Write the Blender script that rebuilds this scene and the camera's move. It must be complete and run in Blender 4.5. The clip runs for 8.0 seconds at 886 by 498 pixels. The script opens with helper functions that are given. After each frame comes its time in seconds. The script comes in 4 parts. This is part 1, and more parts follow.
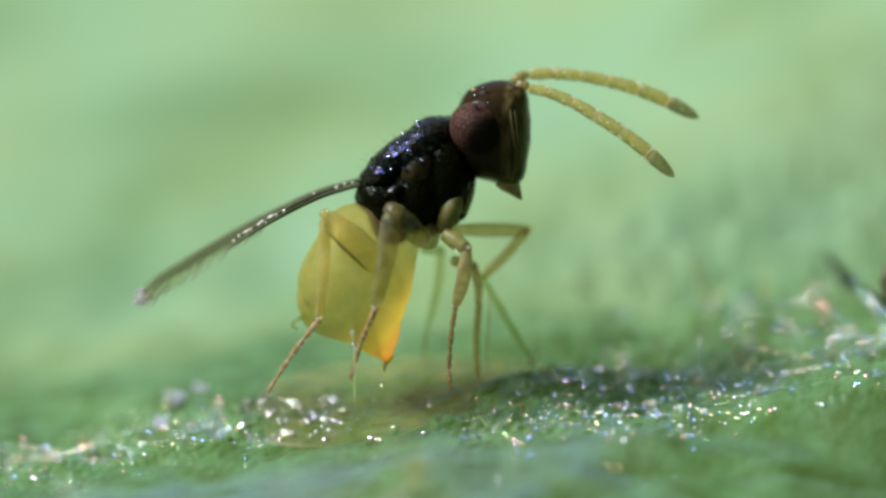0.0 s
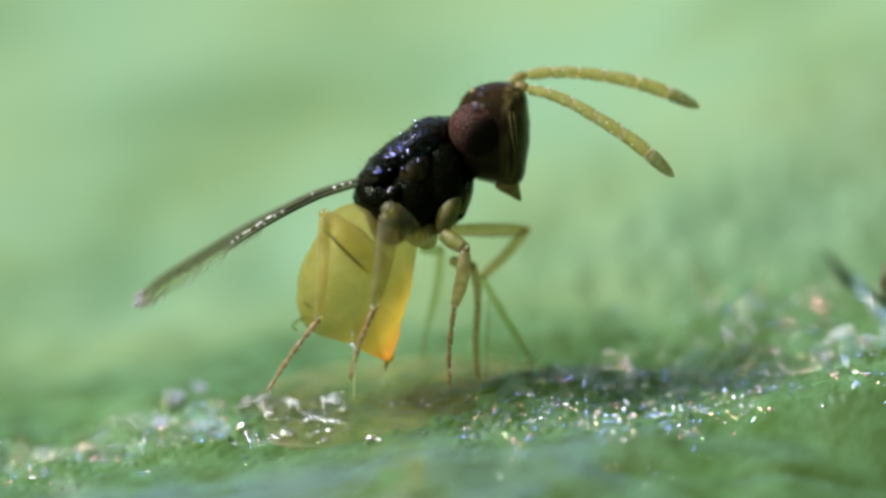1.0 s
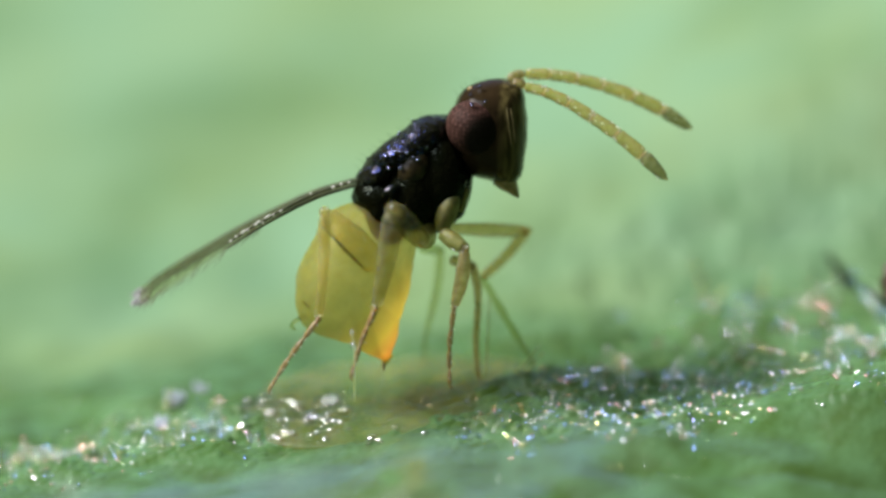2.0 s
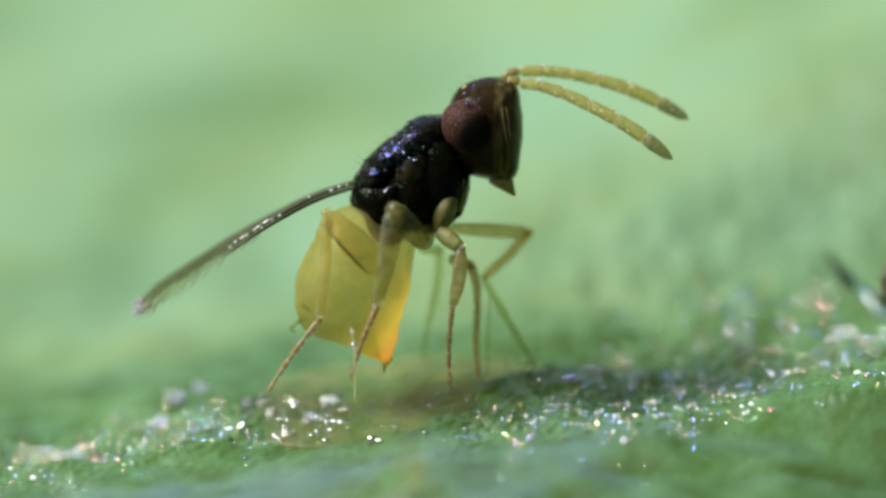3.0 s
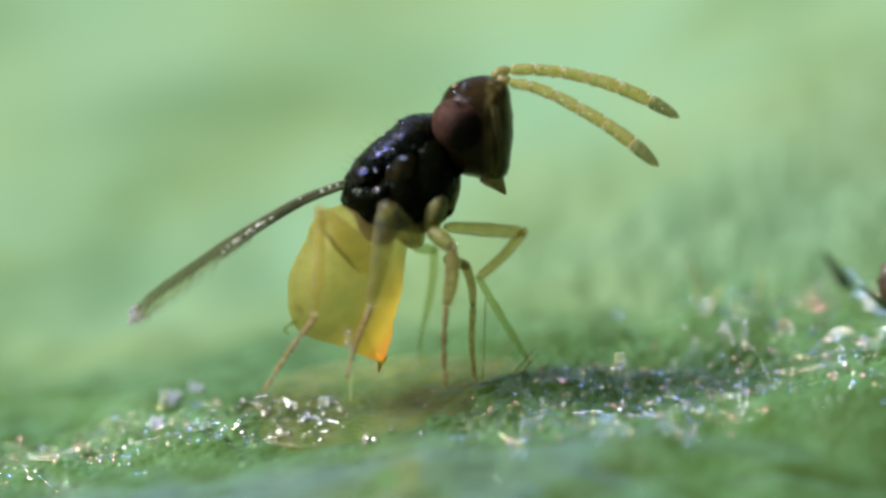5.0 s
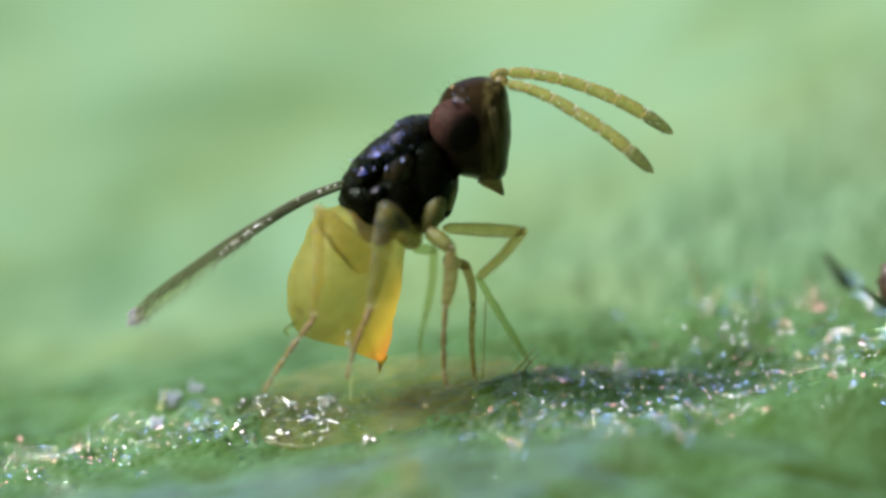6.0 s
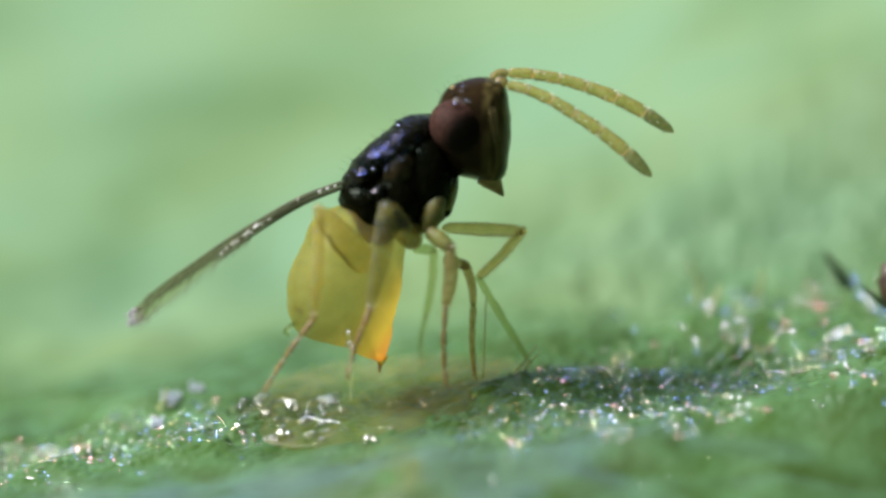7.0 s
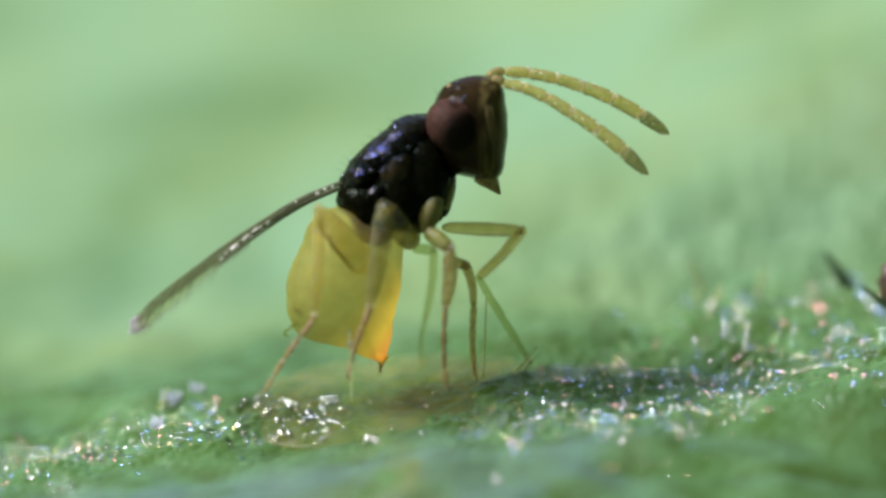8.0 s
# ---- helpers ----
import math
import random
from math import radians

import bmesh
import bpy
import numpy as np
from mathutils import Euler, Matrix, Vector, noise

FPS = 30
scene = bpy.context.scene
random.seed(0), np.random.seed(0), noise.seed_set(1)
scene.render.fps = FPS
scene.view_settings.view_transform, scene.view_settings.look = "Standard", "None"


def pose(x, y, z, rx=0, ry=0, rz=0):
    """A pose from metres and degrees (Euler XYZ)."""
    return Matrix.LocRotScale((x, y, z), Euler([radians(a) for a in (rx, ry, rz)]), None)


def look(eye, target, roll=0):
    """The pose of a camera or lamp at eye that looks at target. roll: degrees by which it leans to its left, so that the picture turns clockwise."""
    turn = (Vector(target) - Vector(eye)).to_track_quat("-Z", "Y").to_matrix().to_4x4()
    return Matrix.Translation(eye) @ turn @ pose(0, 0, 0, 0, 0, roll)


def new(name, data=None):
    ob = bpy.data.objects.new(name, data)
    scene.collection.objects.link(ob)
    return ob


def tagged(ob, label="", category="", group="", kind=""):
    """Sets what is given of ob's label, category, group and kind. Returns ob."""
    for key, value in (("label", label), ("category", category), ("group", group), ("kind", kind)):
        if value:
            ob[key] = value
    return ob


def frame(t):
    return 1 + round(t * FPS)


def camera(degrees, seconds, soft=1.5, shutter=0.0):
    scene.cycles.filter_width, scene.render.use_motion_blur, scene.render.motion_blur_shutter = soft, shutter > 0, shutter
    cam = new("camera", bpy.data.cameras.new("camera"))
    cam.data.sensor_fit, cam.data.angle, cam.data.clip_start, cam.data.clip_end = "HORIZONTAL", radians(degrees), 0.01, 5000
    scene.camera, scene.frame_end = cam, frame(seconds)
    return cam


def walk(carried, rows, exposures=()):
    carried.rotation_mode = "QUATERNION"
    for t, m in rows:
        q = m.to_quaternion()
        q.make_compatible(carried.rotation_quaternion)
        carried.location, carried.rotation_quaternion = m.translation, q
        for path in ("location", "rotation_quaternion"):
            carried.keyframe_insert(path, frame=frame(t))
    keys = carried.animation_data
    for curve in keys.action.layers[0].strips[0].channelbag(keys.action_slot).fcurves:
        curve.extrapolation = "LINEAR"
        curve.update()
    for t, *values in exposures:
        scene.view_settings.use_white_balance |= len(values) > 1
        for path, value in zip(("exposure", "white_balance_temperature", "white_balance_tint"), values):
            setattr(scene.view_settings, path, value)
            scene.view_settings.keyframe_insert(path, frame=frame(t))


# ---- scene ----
# A parasitic wasp 0.6 mm long on a leaf, under a macro lens. 1 um = 1e-6 m.
U = 1e-6
TILT = radians(22)                                   # the lens looks down at the leaf by this angle
AX = Vector((1, 0, 0))                               # right
UPV = Vector((0, math.sin(TILT), math.cos(TILT)))    # up, across the line of sight
FW = Vector((0, math.cos(TILT), -math.sin(TILT)))    # along the line of sight
DIST = 0.040
TURNED = Matrix((AX, UPV, -FW)).transposed().to_4x4()

# ---- camera ----
cam = camera(2.2456, 8.0, soft=3.0)
cam.data.dof.use_dof = True
cam.data.dof.focus_distance = DIST
cam.data.dof.aperture_fstop = 285
# The stage slips at 3.1 s: to the side, and along the line of sight, so that the plane of sharpness moves with it.
walk(cam, [(t, Matrix.Translation(-FW * DIST + (-a * AX + b * UPV + c * FW) * U) @ TURNED) for t, a, b, c in (
    (0, 8.6, 0.8, -58), (0.5, 10.1, 0.7, -58), (1.0, 7.9, 0.4, -58), (1.5, 8.5, 0.6, -58), (1.7, 8.6, 0.6, -58), (2.8, 8.9, 0.5, -58), (3.1, 9.0, 0.5, -58),
    (3.2, 1.0, 0.1, 0), (3.5, 0, 0, 5), (4.0, 0.3, 0.1, 10), (4.5, 1.5, 0.2, 12), (6.0, 2.0, 0.2, 15), (7.0, 2.5, 0.1, 15), (8.0, 3.2, 0.2, 15))])

# ---- light: a microscope's cold-light lamp from the left, added fill and back lamps, the bright room ----
world = bpy.data.worlds.new("room_light")
scene.world = world
world.use_nodes = True
wn, wl = world.node_tree.nodes, world.node_tree.links
wn["Background"].inputs[1].default_value = 1.0
way, facing, near_glow, room = wn.new("ShaderNodeTexCoord"), wn.new("ShaderNodeVectorMath"), wn.new("ShaderNodeMapRange"), wn.new("ShaderNodeMix")
facing.operation, room.data_type, near_glow.interpolation_type = "DOT_PRODUCT", "RGBA", "SMOOTHSTEP"
# Bluish glow added to the room behind the leaf, for sheen in the foreground.
facing.inputs[1].default_value = (-0.08, 0.91, 0.40)
near_glow.inputs["From Min"].default_value, near_glow.inputs["From Max"].default_value = 0.88, 0.98
room.inputs[6].default_value, room.inputs[7].default_value = (0.060, 0.064, 0.060, 1), (0.23, 0.33, 0.62, 1)
wl.new(way.outputs["Generated"], facing.inputs[0])
wl.new(facing.outputs["Value"], near_glow.inputs["Value"])
wl.new(near_glow.outputs[0], room.inputs["Factor"])
wl.new(room.outputs[2], wn["Background"].inputs[0])
sun = new("cold_light", bpy.data.lights.new("cold_light", "SUN"))
sun.data.energy, sun.data.angle, sun.data.color = 5.15, radians(13), (1.0, 0.97, 0.92)
SUN_FROM = Vector((-0.70, 0.18, 0.72)).normalized()
sun.matrix_world = look(SUN_FROM * 0.1, (0, 0, 0))
# Two weaker disc lamps added above left, to fill the shade and raise glints.
for place, watts, tint in (((-0.022, -0.005, 0.041), 0.0130, (0.86, 0.88, 1.0)), ((-0.034, 0.002, 0.033), 0.0130, (0.89, 0.90, 1.0))):
    fill = new("fill_lamp", bpy.data.lights.new("fill_lamp", "AREA"))
    fill.data.shape, fill.data.size, fill.data.energy, fill.data.color = "DISK", 0.009, watts, tint
    fill.matrix_world = look(place, (0, 0, 0))
# Lamp added behind, so that wet and flat surfaces glint.
back_fill = new("back_fill_light", bpy.data.lights.new("back_fill_light", "AREA"))
back_fill.data.shape, back_fill.data.size, back_fill.data.energy, back_fill.data.color = "SQUARE", 0.025, 0.066, (0.74, 0.82, 1.0)
back_fill.matrix_world = look((-0.10, 0.19, 0.21), (0, 0, 0))
scene.view_settings.exposure = 0.0


def sheet(a, b, w=0.0):
    """A place from um across and down the field of view, and um beyond the plane of sharpness."""
    return (AX * (a - 784) + UPV * (441 - b) + FW * w) * U


# ---- materials ----
def nodes_of(name):
    m = bpy.data.materials.new(name)
    m.use_nodes = True
    n, l = m.node_tree.nodes, m.node_tree.links
    return m, n, l, n["Principled BSDF"]


def mottled(name, low, high, size, rough=0.4, bump=0.0, bump_size=None, detail=4, **extra):
    """A surface that varies between two colours over patches of the given size (um), with relief of bump um."""
    m, n, l, p = nodes_of(name)
    tc = n.new("ShaderNodeTexCoord")
    big = n.new("ShaderNodeTexNoise")
    big.inputs["Scale"].default_value = 1 / (size * U)
    big.inputs["Detail"].default_value = detail
    l.new(tc.outputs["Object"], big.inputs["Vector"])
    ramp = n.new("ShaderNodeValToRGB")
    ramp.color_ramp.elements[0].position, ramp.color_ramp.elements[1].position = 0.32, 0.68
    ramp.color_ramp.elements[0].color, ramp.color_ramp.elements[1].color = (*low, 1), (*high, 1)
    l.new(big.outputs["Fac"], ramp.inputs["Fac"])
    l.new(ramp.outputs["Color"], p.inputs["Base Color"])
    p.inputs["Roughness"].default_value = rough
    for key, value in extra.items():
        p.inputs[key.replace("_", " ").title().replace("Ior", "IOR")].default_value = value
    if bump:
        fine = n.new("ShaderNodeTexNoise")
        fine.inputs["Scale"].default_value = 1 / ((bump_size or size / 4) * U)
        fine.inputs["Detail"].default_value = 3
        l.new(tc.outputs["Object"], fine.inputs["Vector"])
        b = n.new("ShaderNodeBump")
        b.inputs["Distance"].default_value = bump * U
        b.inputs["Strength"].default_value = 1
        l.new(fine.outputs["Fac"], b.inputs["Height"])
        l.new(b.outputs["Normal"], p.inputs["Normal"])
    return m


def clear(m, amount, tint=(1, 1, 1)):
    """Lets part of the light pass straight through a thin, pale cuticle."""
    n, l = m.node_tree.nodes, m.node_tree.links
    out, p = n["Material Output"], n["Principled BSDF"]
    t, mix = n.new("ShaderNodeBsdfTransparent"), n.new("ShaderNodeMixShader")
    t.inputs["Color"].default_value = (*tint, 1)
    mix.inputs[0].default_value = amount
    l.new(p.outputs[0], mix.inputs[1])
    l.new(t.outputs[0], mix.inputs[2])
    l.new(mix.outputs[0], out.inputs["Surface"])
    return m


def cuticle(name, low, high, size, radius, rough=0.35, see=0.0, bump=0.4, tint=(1, 1, 1)):
    """A pale, translucent skin in which light scatters over radius um."""
    m = mottled(name, low, high, size, rough, bump, 9)
    p = m.node_tree.nodes["Principled BSDF"]
    p.inputs["Subsurface Weight"].default_value = 0.9
    p.inputs["Subsurface Radius"].default_value = (1.0, 0.75, 0.3)
    p.inputs["Subsurface Scale"].default_value = radius * U
    return clear(m, see, tint) if see else m


def glassy(name, low, high, size, passes=0.7, rough=0.22, ior=1.22, radius=20, bump=0.5, see=0.0):
    """A thin-walled, see-through limb filled with clear fluid."""
    m = cuticle(name, low, high, size, radius, rough, 0, bump)
    p = m.node_tree.nodes["Principled BSDF"]
    p.inputs["Transmission Weight"].default_value, p.inputs["IOR"].default_value = passes, ior
    return clear(m, see, high) if see else m


def gaster_material():
    """Translucent yellow skin that turns orange towards the tip."""
    m = glassy("yellow_gaster_skin", (0.41, 0.315, 0.10), (0.58, 0.46, 0.19), 38, 0.0, 0.33, 1.35, 70)
    n, l, p = m.node_tree.nodes, m.node_tree.links, m.node_tree.nodes["Principled BSDF"]
    p.inputs["Subsurface Scale"].default_value, p.inputs["Subsurface Anisotropy"].default_value = 150 * U, 0.7
    tc, ramp, mix = n.new("ShaderNodeTexCoord"), n.new("ShaderNodeMapRange"), n.new("ShaderNodeMix")
    dot = n.new("ShaderNodeVectorMath")
    dot.operation = "DOT_PRODUCT"
    dot.inputs[1].default_value = AX * 0.75 - UPV * 0.66
    l.new(tc.outputs["Object"], dot.inputs[0])
    ramp.inputs["From Min"].default_value, ramp.inputs["From Max"].default_value = 118 * U, 190 * U
    l.new(dot.outputs["Value"], ramp.inputs["Value"])
    mix.data_type = "RGBA"
    l.new(ramp.outputs[0], mix.inputs["Factor"])
    l.new(p.inputs["Base Color"].links[0].from_socket, mix.inputs[6])
    mix.inputs[7].default_value = (1.0, 0.74, 0.14, 1)
    tip, ripe = n.new("ShaderNodeMapRange"), n.new("ShaderNodeMix")
    tip.inputs["From Min"].default_value, tip.inputs["From Max"].default_value = 184 * U, 214 * U
    ripe.data_type = "RGBA"
    ripe.inputs[7].default_value = (1.0, 0.42, 0.11, 1)
    l.new(dot.outputs["Value"], tip.inputs["Value"])
    l.new(tip.outputs[0], ripe.inputs["Factor"])
    l.new(mix.outputs[2], ripe.inputs[6])
    mix = ripe
    l.new(mix.outputs[2], p.inputs["Base Color"])
    glow, blend = n.new("ShaderNodeBsdfTranslucent"), n.new("ShaderNodeMixShader")
    share, passing = n.new("ShaderNodeMapRange"), n.new("ShaderNodeMapRange")
    share.inputs["To Min"].default_value, share.inputs["To Max"].default_value = 0.25, 0.85
    passing.inputs["To Min"].default_value, passing.inputs["To Max"].default_value = 0.69, 0.42
    l.new(mix.outputs[2], glow.inputs["Color"])
    l.new(ramp.outputs[0], share.inputs["Value"])
    l.new(ramp.outputs[0], passing.inputs["Value"])
    l.new(share.outputs[0], blend.inputs[0])
    l.new(p.outputs[0], blend.inputs[1])
    l.new(glow.outputs[0], blend.inputs[2])
    clear(m, 0.6, (0.95, 0.86, 0.54))
    last = n["Material Output"].inputs["Surface"].links[0].from_node
    l.new(blend.outputs[0], last.inputs[1])
    l.new(passing.outputs[0], last.inputs[0])
    return m


def leaf_material():
    """Deep green, glossy skin; the far part's haze of blurred glints is painted over it as a paler, uneven colour."""
    m = mottled("leaf_skin", (0.048, 0.098, 0.018), (0.081, 0.172, 0.063), 60, 0.24, 1.0, 9, Specular_Ior_Level=0.16)
    n, l, p = m.node_tree.nodes, m.node_tree.links, m.node_tree.nodes["Principled BSDF"]
    tc = n.new("ShaderNodeTexCoord")
    cut = n.new("ShaderNodeSeparateXYZ")
    l.new(tc.outputs["Object"], cut.inputs[0])
    shift = n.new("ShaderNodeMapping")
    shift.inputs["Location"].default_value = (0.00313, 0.00171, 0)
    l.new(tc.outputs["Object"], shift.inputs["Vector"])
    patch = n.new("ShaderNodeTexNoise")
    patch.inputs["Scale"].default_value, patch.inputs["Detail"].default_value = 1 / (600 * U), 3
    l.new(shift.outputs[0], patch.inputs["Vector"])
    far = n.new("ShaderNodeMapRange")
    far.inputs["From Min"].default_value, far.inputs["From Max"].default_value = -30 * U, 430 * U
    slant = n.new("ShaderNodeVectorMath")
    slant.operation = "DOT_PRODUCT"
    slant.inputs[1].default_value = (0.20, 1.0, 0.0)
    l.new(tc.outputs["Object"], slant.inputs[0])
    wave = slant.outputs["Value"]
    # The painted haze sets in farther back towards both side edges.
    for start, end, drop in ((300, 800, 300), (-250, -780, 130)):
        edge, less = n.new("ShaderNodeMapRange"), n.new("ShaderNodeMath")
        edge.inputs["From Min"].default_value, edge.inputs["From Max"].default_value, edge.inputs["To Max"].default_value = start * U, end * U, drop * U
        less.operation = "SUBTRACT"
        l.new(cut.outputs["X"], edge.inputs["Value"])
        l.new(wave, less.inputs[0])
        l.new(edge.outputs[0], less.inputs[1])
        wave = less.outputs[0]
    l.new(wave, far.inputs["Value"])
    patchy_haze = n.new("ShaderNodeMath")
    patchy_haze.operation = "MULTIPLY_ADD"
    patchy_haze.inputs[1].default_value, patchy_haze.inputs[2].default_value = 2.5, -1.5
    l.new(patch.outputs["Fac"], patchy_haze.inputs[0])
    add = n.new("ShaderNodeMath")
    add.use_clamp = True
    l.new(patchy_haze.outputs[0], add.inputs[0])
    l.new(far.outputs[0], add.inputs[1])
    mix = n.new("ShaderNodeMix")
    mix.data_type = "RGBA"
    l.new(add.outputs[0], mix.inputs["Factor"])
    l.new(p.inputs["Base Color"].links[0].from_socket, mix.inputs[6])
    hue, haze_tone = n.new("ShaderNodeTexNoise"), n.new("ShaderNodeMix")
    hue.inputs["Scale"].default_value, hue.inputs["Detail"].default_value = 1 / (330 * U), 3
    haze_tone.data_type = "RGBA"
    haze_tone.inputs[6].default_value, haze_tone.inputs[7].default_value = (0.172, 0.256, 0.112, 1), (0.148, 0.260, 0.146, 1)
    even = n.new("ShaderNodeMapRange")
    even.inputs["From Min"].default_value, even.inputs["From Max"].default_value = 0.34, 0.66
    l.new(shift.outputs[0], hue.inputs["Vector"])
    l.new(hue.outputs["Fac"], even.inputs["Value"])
    l.new(even.outputs[0], haze_tone.inputs["Factor"])
    l.new(haze_tone.outputs[2], mix.inputs[7])
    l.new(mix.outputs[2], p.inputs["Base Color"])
    wet = n.new("ShaderNodeTexNoise")
    wet.inputs["Scale"].default_value, wet.inputs["Detail"].default_value = 1 / (170 * U), 2
    l.new(tc.outputs["Object"], wet.inputs["Vector"])
    film = n.new("ShaderNodeMapRange")
    film.inputs["From Min"].default_value, film.inputs["From Max"].default_value = 0.37, 0.50
    film.inputs["To Max"].default_value = 1.0
    l.new(wet.outputs["Fac"], film.inputs["Value"])
    front, wetness = n.new("ShaderNodeMapRange"), n.new("ShaderNodeMath")
    front.inputs["From Min"].default_value, front.inputs["From Max"].default_value = -170 * U, -300 * U
    wetness.operation = "MULTIPLY"
    l.new(cut.outputs["Y"], front.inputs["Value"])
    side, reach = n.new("ShaderNodeMapRange"), n.new("ShaderNodeMath")
    side.inputs["From Min"].default_value, side.inputs["From Max"].default_value = 420 * U, 260 * U
    side.inputs["To Min"].default_value = 0.3
    reach.operation = "MULTIPLY"
    l.new(cut.outputs["X"], side.inputs["Value"])
    l.new(front.outputs[0], reach.inputs[0])
    l.new(side.outputs[0], reach.inputs[1])
    l.new(reach.outputs[0], wetness.inputs[0])
    l.new(film.outputs[0], wetness.inputs[1])
    l.new(wetness.outputs[0], p.inputs["Coat Weight"])
    p.inputs["Coat Roughness"].default_value, p.inputs["Coat IOR"].default_value = 0.28, 2.8
    dull = n.new("ShaderNodeMapRange")
    dull.inputs["To Min"].default_value, dull.inputs["To Max"].default_value = 0.26, 0.7
    l.new(add.outputs[0], dull.inputs["Value"])
    l.new(dull.outputs[0], p.inputs["Roughness"])
    return m


def shimmering(name):
    """Black chitin, finely pitted, that shines blue, violet and rose in small flecks."""
    m = mottled(name, (0.004, 0.006, 0.003), (0.012, 0.011, 0.005), 45, 0.17, 1.6, 5)
    n, l, p = m.node_tree.nodes, m.node_tree.links, m.node_tree.nodes["Principled BSDF"]
    tc = n.new("ShaderNodeTexCoord")
    for size, sockets in ((13, "Specular Tint"), (11, "Specular IOR Level")):
        fleck, ramp = n.new("ShaderNodeTexNoise"), n.new("ShaderNodeValToRGB")
        fleck.inputs["Scale"].default_value, fleck.inputs["Detail"].default_value = 1 / (size * U), 1
        l.new(tc.outputs["Object"], fleck.inputs["Vector"])
        l.new(fleck.outputs["Fac"], ramp.inputs["Fac"])
        low, high = ramp.color_ramp.elements
        low.position, high.position = 0.46, 0.62
        low.color, high.color = ((0.10, 0.20, 0.95, 1), (0.95, 0.84, 0.92, 1)) if size == 13 else ((0.05, 0.05, 0.05, 1), (1, 1, 1, 1))
        l.new(ramp.outputs["Color"], p.inputs[sockets])
    return m


LEAF = leaf_material()


def wet_bead(name, share, rough, tints):
    """Clear sticky fluid: what lies under it shows through, and its skin mirrors the lamps; each bead's glint takes one
    of the given tints.
    """
    m, n, l, p = nodes_of(name)
    n.remove(p)
    island, each, both, wrap, ramp = (n.new("ShaderNode" + k) for k in ("NewGeometry", "ObjectInfo", "Math", "Math", "ValToRGB"))
    both.operation, wrap.operation = "ADD", "FRACT"
    l.new(island.outputs["Random Per Island"], both.inputs[0])
    l.new(each.outputs["Random"], both.inputs[1])
    l.new(both.outputs[0], wrap.inputs[0])
    l.new(wrap.outputs[0], ramp.inputs["Fac"])
    ramp.color_ramp.interpolation = "CONSTANT"
    for k, (place, tint) in enumerate(tints):
        stop = ramp.color_ramp.elements[k] if k < 2 else ramp.color_ramp.elements.new(place)
        stop.position, stop.color = place, (*tint, 1)
    through_it, skin, mix = n.new("ShaderNodeBsdfTransparent"), n.new("ShaderNodeBsdfAnisotropic"), n.new("ShaderNodeMixShader")
    through_it.inputs["Color"].default_value = (0.95, 0.98, 0.92, 1)
    skin.inputs["Roughness"].default_value = rough
    mix.inputs[0].default_value = share
    l.new(ramp.outputs["Color"], skin.inputs["Color"])
    l.new(through_it.outputs[0], mix.inputs[1])
    l.new(skin.outputs[0], mix.inputs[2])
    l.new(mix.outputs[0], n["Material Output"].inputs["Surface"])
    return m


GLINTBEAD = wet_bead("honeydew_bead", 0.27, 0.14, ((0, (0.95, 0.96, 1.0)), (0.28, (0.30, 0.48, 1.0)), (0.62, (1.0, 0.84, 0.42)), (0.76, (0.62, 1.0, 0.50)), (0.86, (1.0, 0.48, 0.46))))
HAIR = cuticle("leaf_hair", (0.42, 0.50, 0.26), (0.58, 0.64, 0.38), 40, 10, 0.3, 0.3)
DARKHAIR = mottled("dark_hair", (0.040, 0.068, 0.030), (0.08, 0.115, 0.05), 40, 0.3)
SCALE = cuticle("scale_insect_skin", (0.20, 0.28, 0.095), (0.38, 0.395, 0.17), 60, 260, 0.16, 0.66, 1.4, (0.95, 0.97, 0.82))
SCALE.node_tree.nodes["Principled BSDF"].inputs["IOR"].default_value = 1.5
HONEYDEW = wet_bead("honeydew", 0.30, 0.16, ((0, (0.95, 0.95, 1.0)), (0.5, (0.78, 0.82, 1.0)), (0.8, (1.0, 0.90, 0.84))))
WAXWHITE = clear(mottled("pale_wax", (0.72, 0.76, 0.95), (0.86, 0.87, 0.97), 12, 0.2, 1.0, 6), 0.5)
# Near-white colour that paints glints; the antennae's bristles share it.
GLINT = mottled("glint_and_bristle", (0.62, 0.60, 0.52), (0.80, 0.78, 0.72), 10, 0.12, Specular_Ior_Level=0.8, Ior=2.2)
BLACK = mottled("black_chitin", (0.0012, 0.0022, 0.0008), (0.0045, 0.0046, 0.0018), 45, 0.2, 0.9, 6, Specular_Ior_Level=0.05, Specular_Tint=(0.8, 1.0, 0.75, 1))
BACK = shimmering("sculptured_chitin")
SPARK = mottled("glossy_granule", (0.004, 0.004, 0.006), (0.012, 0.009, 0.012), 20, 0.08, Specular_Ior_Level=1.0, Ior=2.4, Specular_Tint=(0.62, 0.66, 1.0, 1))
HEADSKIN = mottled("brown_chitin", (0.011, 0.0075, 0.0035), (0.026, 0.017, 0.0075), 50, 0.10, 0.8, 8, Specular_Ior_Level=0.06)
streaks, stretched, olive = (HEADSKIN.node_tree.nodes.new("ShaderNode" + k) for k in ("TexNoise", "Mapping", "ValToRGB"))
front, face_mix, head_at = (HEADSKIN.node_tree.nodes.new("ShaderNode" + k) for k in ("MapRange", "Mix", "SeparateXYZ"))
head_skin, head_links = HEADSKIN.node_tree.nodes["Principled BSDF"], HEADSKIN.node_tree.links
head_place = HEADSKIN.node_tree.nodes["Texture Coordinate"].outputs["Object"]
stretched.inputs["Scale"].default_value = (1.0, 0.6, 0.12)
streaks.inputs["Scale"].default_value = 1 / (11 * U)
